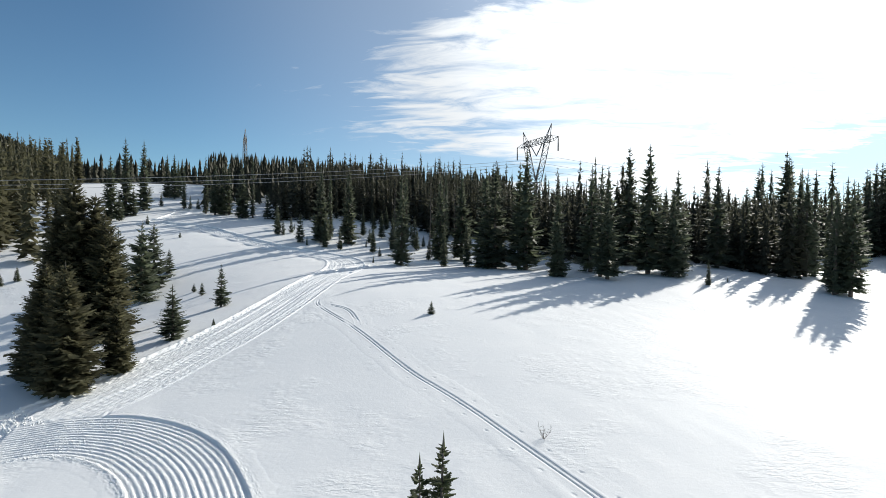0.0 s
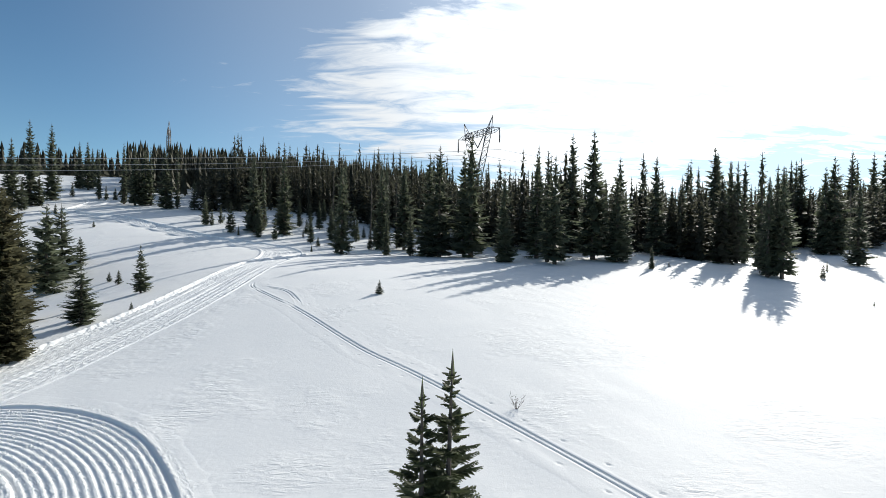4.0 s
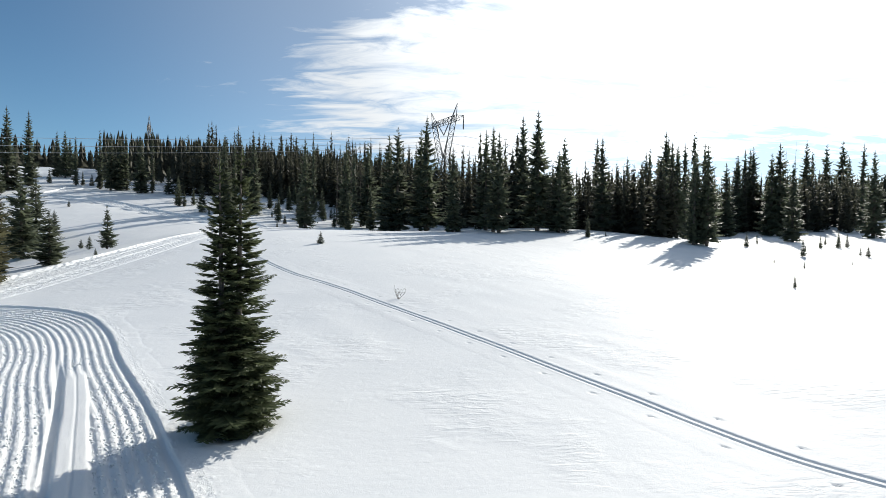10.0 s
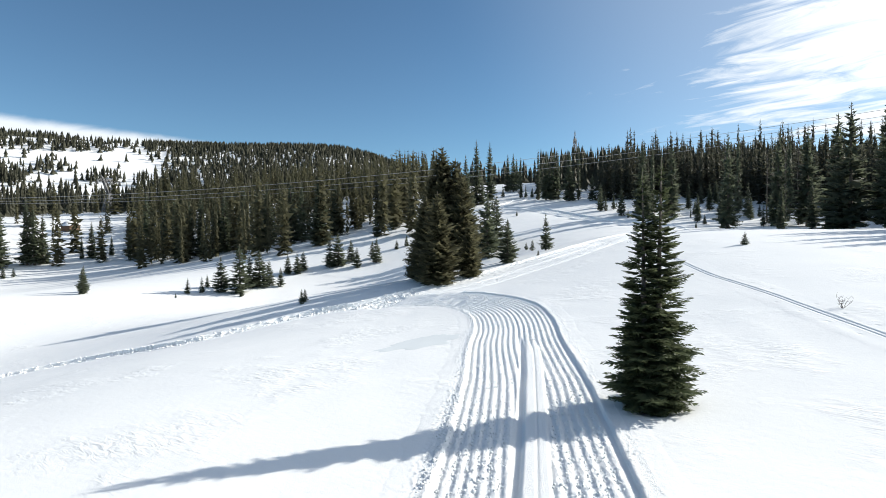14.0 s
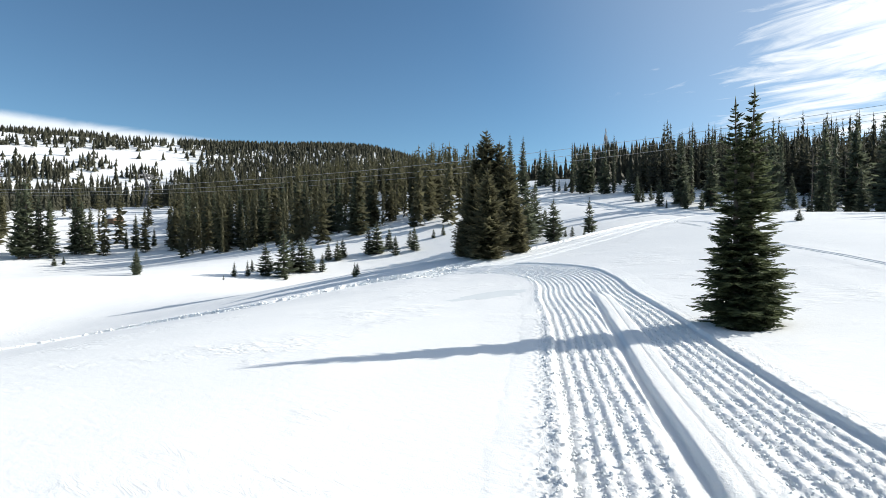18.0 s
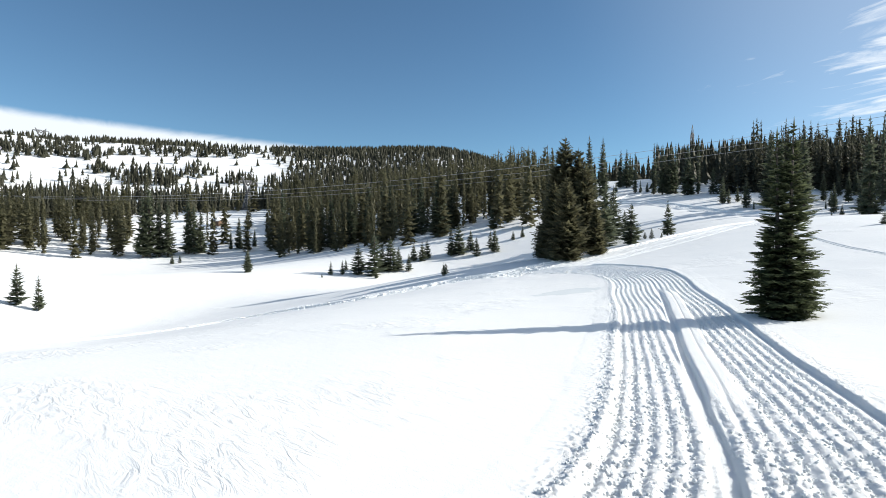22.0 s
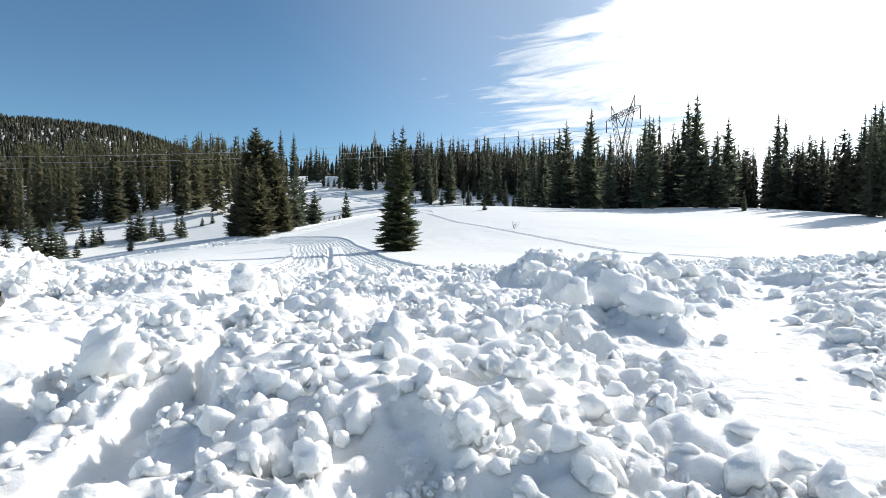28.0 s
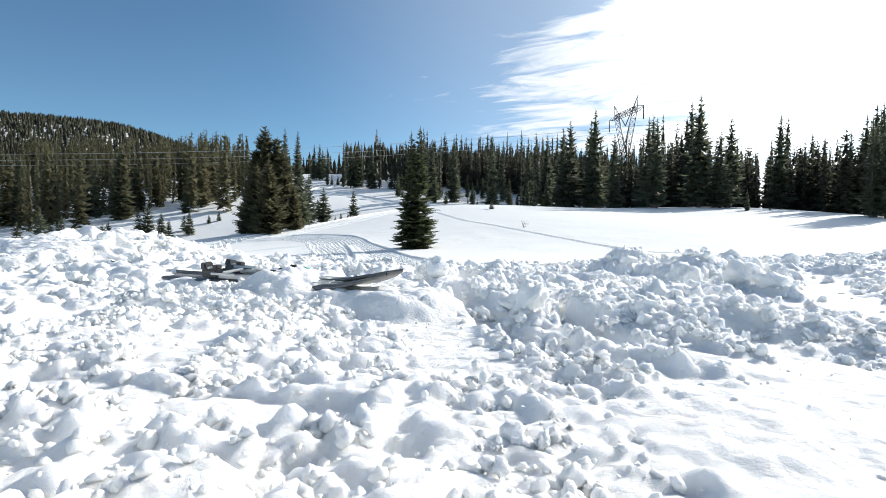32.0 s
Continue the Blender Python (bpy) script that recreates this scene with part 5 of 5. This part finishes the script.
SPRIGS = [(17.3, 49.8, 1.0), (29.5, 66.5, 0.8), (29.3, 70.9, 0.5), (36.5, 69.4, 0.4), (36.5, 76.9, 2.2), (42.9, 85.7, 0.8), (36.4, 88.2, 1.9), (43.7, 97.9, 1.6), (48.1, 90.1, 1.9), (56.7, 100.9, 1.5), (51.6, 91.3, 2.6), (53.5, 92.1, 2.1), (44.7, 78.6, 1.1), (43.8, 76.3, 1.4), (-30.6, 97.6, 1.1)]
for k, (x, y, tall) in enumerate(SPRIGS):
    rng = at_seed(9, k)
    conifer("spruce_seedling", SMALL[k % 4], NEEDLES, x, y, tall, "thin spruce seedling standing in deep snow", spread=rng.uniform(0.7, 1.1), turn=rng.uniform(0, 6), group="seedlings")


SNAGS = [(-24.0, 112.0, 13.0), (-21.8, 114.0, 11.5), (-19.5, 110.0, 12.0), (-33.0, 124.0, 12.0), (75.9, 137.1, 21.6), (80.0, 146.7, 20.8), (56.9, 136.2, 17.2)]


def dead_tree(x, y, tall, seed):
    """A bare grey snag with broken branch stubs."""
    rng = np.random.RandomState(seed)
    tree = holder("dead_tree", x, y, height_at(x, y) - 0.1)
    verts, faces = [], []
    p = np.zeros(3)
    for k in range(6):
        q = np.array([rng.normal(0, 0.05), rng.normal(0, 0.05), tall * (k + 1) / 6])
        tube(verts, faces, p, q, 0.15 * (1 - k / 6.3), 0.15 * (1 - (k + 1) / 6.3))
        for _ in range(7):
            base = p + (q - p) * rng.rand()
            az, reach = rng.uniform(0, 6.3), rng.uniform(0.25, 1.1) * (1.1 - 0.12 * k)
            twig, twig_faces = [], []
            tube(twig, twig_faces, base, base + (math.cos(az) * reach, math.sin(az) * reach, rng.uniform(-0.3, 0.25)), 0.035, 0.008, 4)
            part("branch", mesh_from("branch", twig, twig_faces), BARK, tree)
        p = q
    part("trunk", mesh_from("trunk", verts, faces), BARK, tree)
    return tagged(tree, "bare grey dead tree standing at the forest edge", "tree", "dead trees")


for k, (x, y, tall) in enumerate(SNAGS):
    dead_tree(x, y, tall, 300 + k)

# ---------------------------------------------------------------- skis left in the broken snow
SKI_TOP = plain_material("grey_ski_topsheet", (0.075, 0.075, 0.073), 0.4, 0.0, 0.9)
SKI_DARK = plain_material("black_ski_edge", (0.02, 0.02, 0.022), 0.35, 0.0)
BINDING = plain_material("black_binding_plastic", (0.018, 0.02, 0.022), 0.45)
BINDING_GREY = plain_material("pale_binding_metal", (0.45, 0.47, 0.48), 0.35, 0.6)
MINT = plain_material("mint_green_plastic", (0.25, 0.55, 0.45), 0.4)


def ski(x, y, z, turn, roll, dip, label):
    """A freeride ski 1.75 m long with its touring binding; x runs towards the tip."""
    ob = holder("ski", x, y, z)
    ob.rotation_euler = (roll, dip, turn)
    length, rows = 1.75, 36
    top, bottom, verts, faces = [], [], [], []
    for n in range(rows + 1):
        u = n / rows
        px = -0.80 + length * u
        half = 0.052 + 0.012 * (2 * abs(u - 0.48)) ** 2
        half *= math.sqrt(max(0.0, min(1.0, (1 - u) / 0.09))) if u > 0.91 else 1.0
        half = max(half, 0.004) * (math.sqrt(min(1.0, u / 0.03)) if 0 < u < 0.03 else 1.0)
        lift = 0.06 * max(0.0, (u - 0.80) / 0.20) ** 2 + 0.03 * max(0.0, (0.08 - u) / 0.08) ** 2
        thick = 0.011 + 0.011 * math.exp(-((u - 0.45) / 0.25) ** 2)
        for s, h in ((-half, 0.0), (half, 0.0), (half, -thick), (-half, -thick)):
            verts.append((px, s, lift + h))
        if n:
            a, b = 4 * (n - 1), 4 * n
            for k in range(4):
                faces.append((a + k, b + k, b + (k + 1) % 4, a + (k + 1) % 4))
    board = mesh_from("board", verts, faces, False)
    board.materials.append(SKI_TOP)
    base = part("board", board, SKI_TOP, ob, "scuffed grey ski with a raised tip")
    part("edge_strip", box_mesh("edge_strip", [((0.1, 0.048, -0.008), (1.1, 0.006, 0.012)), ((0.1, -0.048, -0.008), (1.1, 0.006, 0.012))], SKI_DARK), SKI_DARK, ob)
    part("stripe", box_mesh("stripe", [((0.66, 0.018, 0.012), (0.16, 0.006, 0.003)), ((0.66, -0.018, 0.012), (0.16, 0.006, 0.003)), ((0.60, 0.0, 0.008), (0.006, 0.04, 0.003)), ((0.70, 0.0, 0.016), (0.006, 0.04, 0.003))], BINDING_GREY), BINDING_GREY, ob, "pale lines printed along the ski")
    toe = part("toe_piece", box_mesh("toe_piece", [((0.410, 0, 0.016), (0.10, 0.05, 0.024)), ((0.430, 0.026, 0.040), (0.035, 0.014, 0.028)), ((0.430, -0.026, 0.040), (0.035, 0.014, 0.028)), ((0.475, 0, 0.030), (0.05, 0.022, 0.010))], BINDING), BINDING, ob, "black toe piece of the binding")
    part("lever", box_mesh("lever", [((0.475, 0, 0.045), (0.03, 0.03, 0.009))], MINT), MINT, toe)
    heel = part("heel_piece", box_mesh("heel_piece", [((0.060, 0, 0.022), (0.09, 0.05, 0.036)), ((0.022, 0, 0.052), (0.030, 0.045, 0.030)), ((0.085, 0, 0.050), (0.03, 0.030, 0.018)), ((0.120, 0.018, 0.036), (0.05, 0.010, 0.012)), ((0.120, -0.018, 0.036), (0.05, 0.010, 0.012))], BINDING), BINDING, ob, "black heel piece of the binding")
    part("plate", box_mesh("plate", [((0.052, 0, 0.046), (0.022, 0.04, 0.008)), ((0.250, 0, 0.012), (0.26, 0.06, 0.012))], BINDING_GREY), BINDING_GREY, heel, "pale metal binding plate")
    part("brake", box_mesh("brake", [((0.180, 0.058, 0.03), (0.14, 0.010, 0.010)), ((0.180, -0.058, 0.03), (0.14, 0.010, 0.010)), ((0.180, 0, 0.036), (0.012, 0.11, 0.012))], BINDING_GREY), BINDING_GREY, heel)
    return tagged(ob, label, "ski", "pair of skis")


ski(SKI_AT[0] + 0.06 * math.sin(-SKI_TURN), SKI_AT[1] + 0.06, 0.0, SKI_TURN, -0.2, 0.0, "grey ski with black binding lying on broken snow")
ski(SKI_AT[0], SKI_AT[1] - 0.06, -0.008, SKI_TURN + 0.02, 0.1, 0.0, "grey alpine touring ski lying half sunk in broken snow")


# loose chunks lying on the broken snow and scattered beyond it
def chunk_mesh(seed):
    bm = bmesh.new()
    bmesh.ops.create_icosphere(bm, subdivisions=3, radius=1.0)
    for v in bm.verts:
        p = v.co.copy()
        k = 0.75 + 0.35 * noise.noise(p * 1.3 + Vector((seed * 7.1, 0, 0))) + 0.22 * noise.noise(p * 3.1 + Vector((0, seed * 3.3, 0))) + 0.10 * noise.noise(p * 7.0)
        v.co = p * k
        for axis in range(3):
            v.co[axis] = max(-0.72, min(0.72, v.co[axis]))
    for f in bm.faces:
        f.smooth = True
    me = bpy.data.meshes.new("snow_chunk")
    bm.to_mesh(me)
    bm.free()
    me.materials.append(SNOW_CLOD)
    return me


CHUNKS = [chunk_mesh(n) for n in range(7)]
for k, (x, y, size) in enumerate(((0.98, 1.86, 0.085), (0.42, 2.75, 0.10), (0.20, 3.15, 0.12), (1.50, 2.60, 0.07), (1.62, 3.40, 0.09), (0.55, 4.05, 0.13), (1.25, 1.62, 0.05))):
    ob = new("snow_chunk", CHUNKS[k % 7])
    ob.location = (x, y, pile_height(x, y) + 0.3 * size)
    ob.rotation_euler = (0.4 * k, 0.7 * k, 1.3 * k)
    ob.scale = (size * 1.15, size, size * 0.85)
    tagged(ob, "large block of broken white snow", "snow chunk", "loose snow chunks")
rng = random.Random(14)
for k in range(210):
    if k < 120:
        x, y, size = rng.uniform(-3.6, 2.2), rng.uniform(2.0, 7.5), rng.uniform(0.03, 0.09)
    elif k < 150:
        x, y, size = rng.uniform(-7.5, 3.0), rng.uniform(5.0, 10.5), rng.uniform(0.03, 0.08)
    else:
        y = rng.uniform(1.6, 8.0)
        x, size = 1.2 + 0.27 * y + abs(rng.gauss(0, 0.9)), rng.uniform(0.012, 0.045)
    if abs(x + 1.7) < 1.1 and abs(y - 1.90) < 0.30:
        continue
    size *= 0.5 if y < 2.4 else 1.0
    soft = float(churn(np.array([x]), np.array([y]))[0])
    z = pile_height(x, y) if soft > 0.1 else height_at(x, y) + float(drifts(np.array([x]), np.array([y]))[0])
    ob = new("snow_chunk", CHUNKS[k % 7])
    ob.location = (x, y, z + size * 0.18)
    ob.rotation_euler = (rng.uniform(-0.5, 0.5), rng.uniform(-0.5, 0.5), rng.uniform(0, 6.3))
    ob.scale = (size * rng.uniform(0.8, 1.5), size, size * rng.uniform(0.6, 1.0))
    tagged(ob, "loose chunk of broken white snow", "snow chunk", "loose snow chunks")


# crumbs thrown up along the ribs of the groomed trail and on the road
def track_crumbs(points, half, profile, reach, count, sizes, seed, label, on_ribs):
    rng = np.random.RandomState(seed)
    shapes = [clod_shape(seed * 10 + n, 1) for n in range(6)]
    line, s = curve_through(points, 0.1)
    tangent = np.gradient(line, axis=0)
    tangent /= np.hypot(*tangent.T)[:, None]
    at = rng.choice(np.flatnonzero((s > reach[0]) & (s < reach[1])), count)
    width = half(s / s[-1])[at]
    v = rng.uniform(-1, 1, count) * (width + 0.12)
    if on_ribs:
        v = (np.round(v / 0.245 - 0.5) + 0.5) * 0.245 + rng.normal(0, 0.05, count)
    x = line[at, 0] + tangent[at, 1] * v + rng.normal(0, 0.04, count)
    y = line[at, 1] - tangent[at, 0] * v + rng.normal(0, 0.04, count)
    if on_ribs:
        bare = v - np.interp(s[at], *TONGUE)
        keep = ~((bare > -0.36) & (bare < 0.66) & (s[at] > 13) & (s[at] < 33)) & ~((np.abs(bare + 0.13) < 0.22) & (s[at] > 6.5)) & (v < width - 0.24)
        at, v, x, y, width = at[keep], v[keep], x[keep], y[keep], width[keep]
        count = len(at)
    z = land(x, y) + drifts(x, y) + 0.006 + profile(v, s[at], width, x, y)
    r = sizes[0] + (sizes[1] - sizes[0]) * rng.rand(count) ** 2
    verts, faces = [], []
    for k in range(count):
        co, tris = shapes[k % 6]
        a = rng.uniform(0, 6.3)
        turn = np.array([[math.cos(a), -math.sin(a), 0], [math.sin(a), math.cos(a), 0], [0, 0, 1]])
        verts.append((co * rng.uniform(0.7, 1.3, 3)) @ turn.T * r[k] + (x[k], y[k], z[k] + 0.2 * r[k]))
        faces.append(tris + k * len(co))
    me = mesh_from("track_crumbs", np.concatenate(verts), np.concatenate(faces))
    me.materials.append(SNOW_CUT)
    return tagged(new("track_crumbs", me), label, "snow", kind="stuff")


track_crumbs(GROOMED, groomed_half, groomed_profile, (5.0, 50.0), 22000, (0.013, 0.046), 71, "crumbled snow thrown up along the ribs of a groomed trail", True)
track_crumbs(ROAD, road_half, road_profile, (20.0, 55.0), 5800, (0.04, 0.115), 72, "crumbled snow lying on a packed snow road", False)
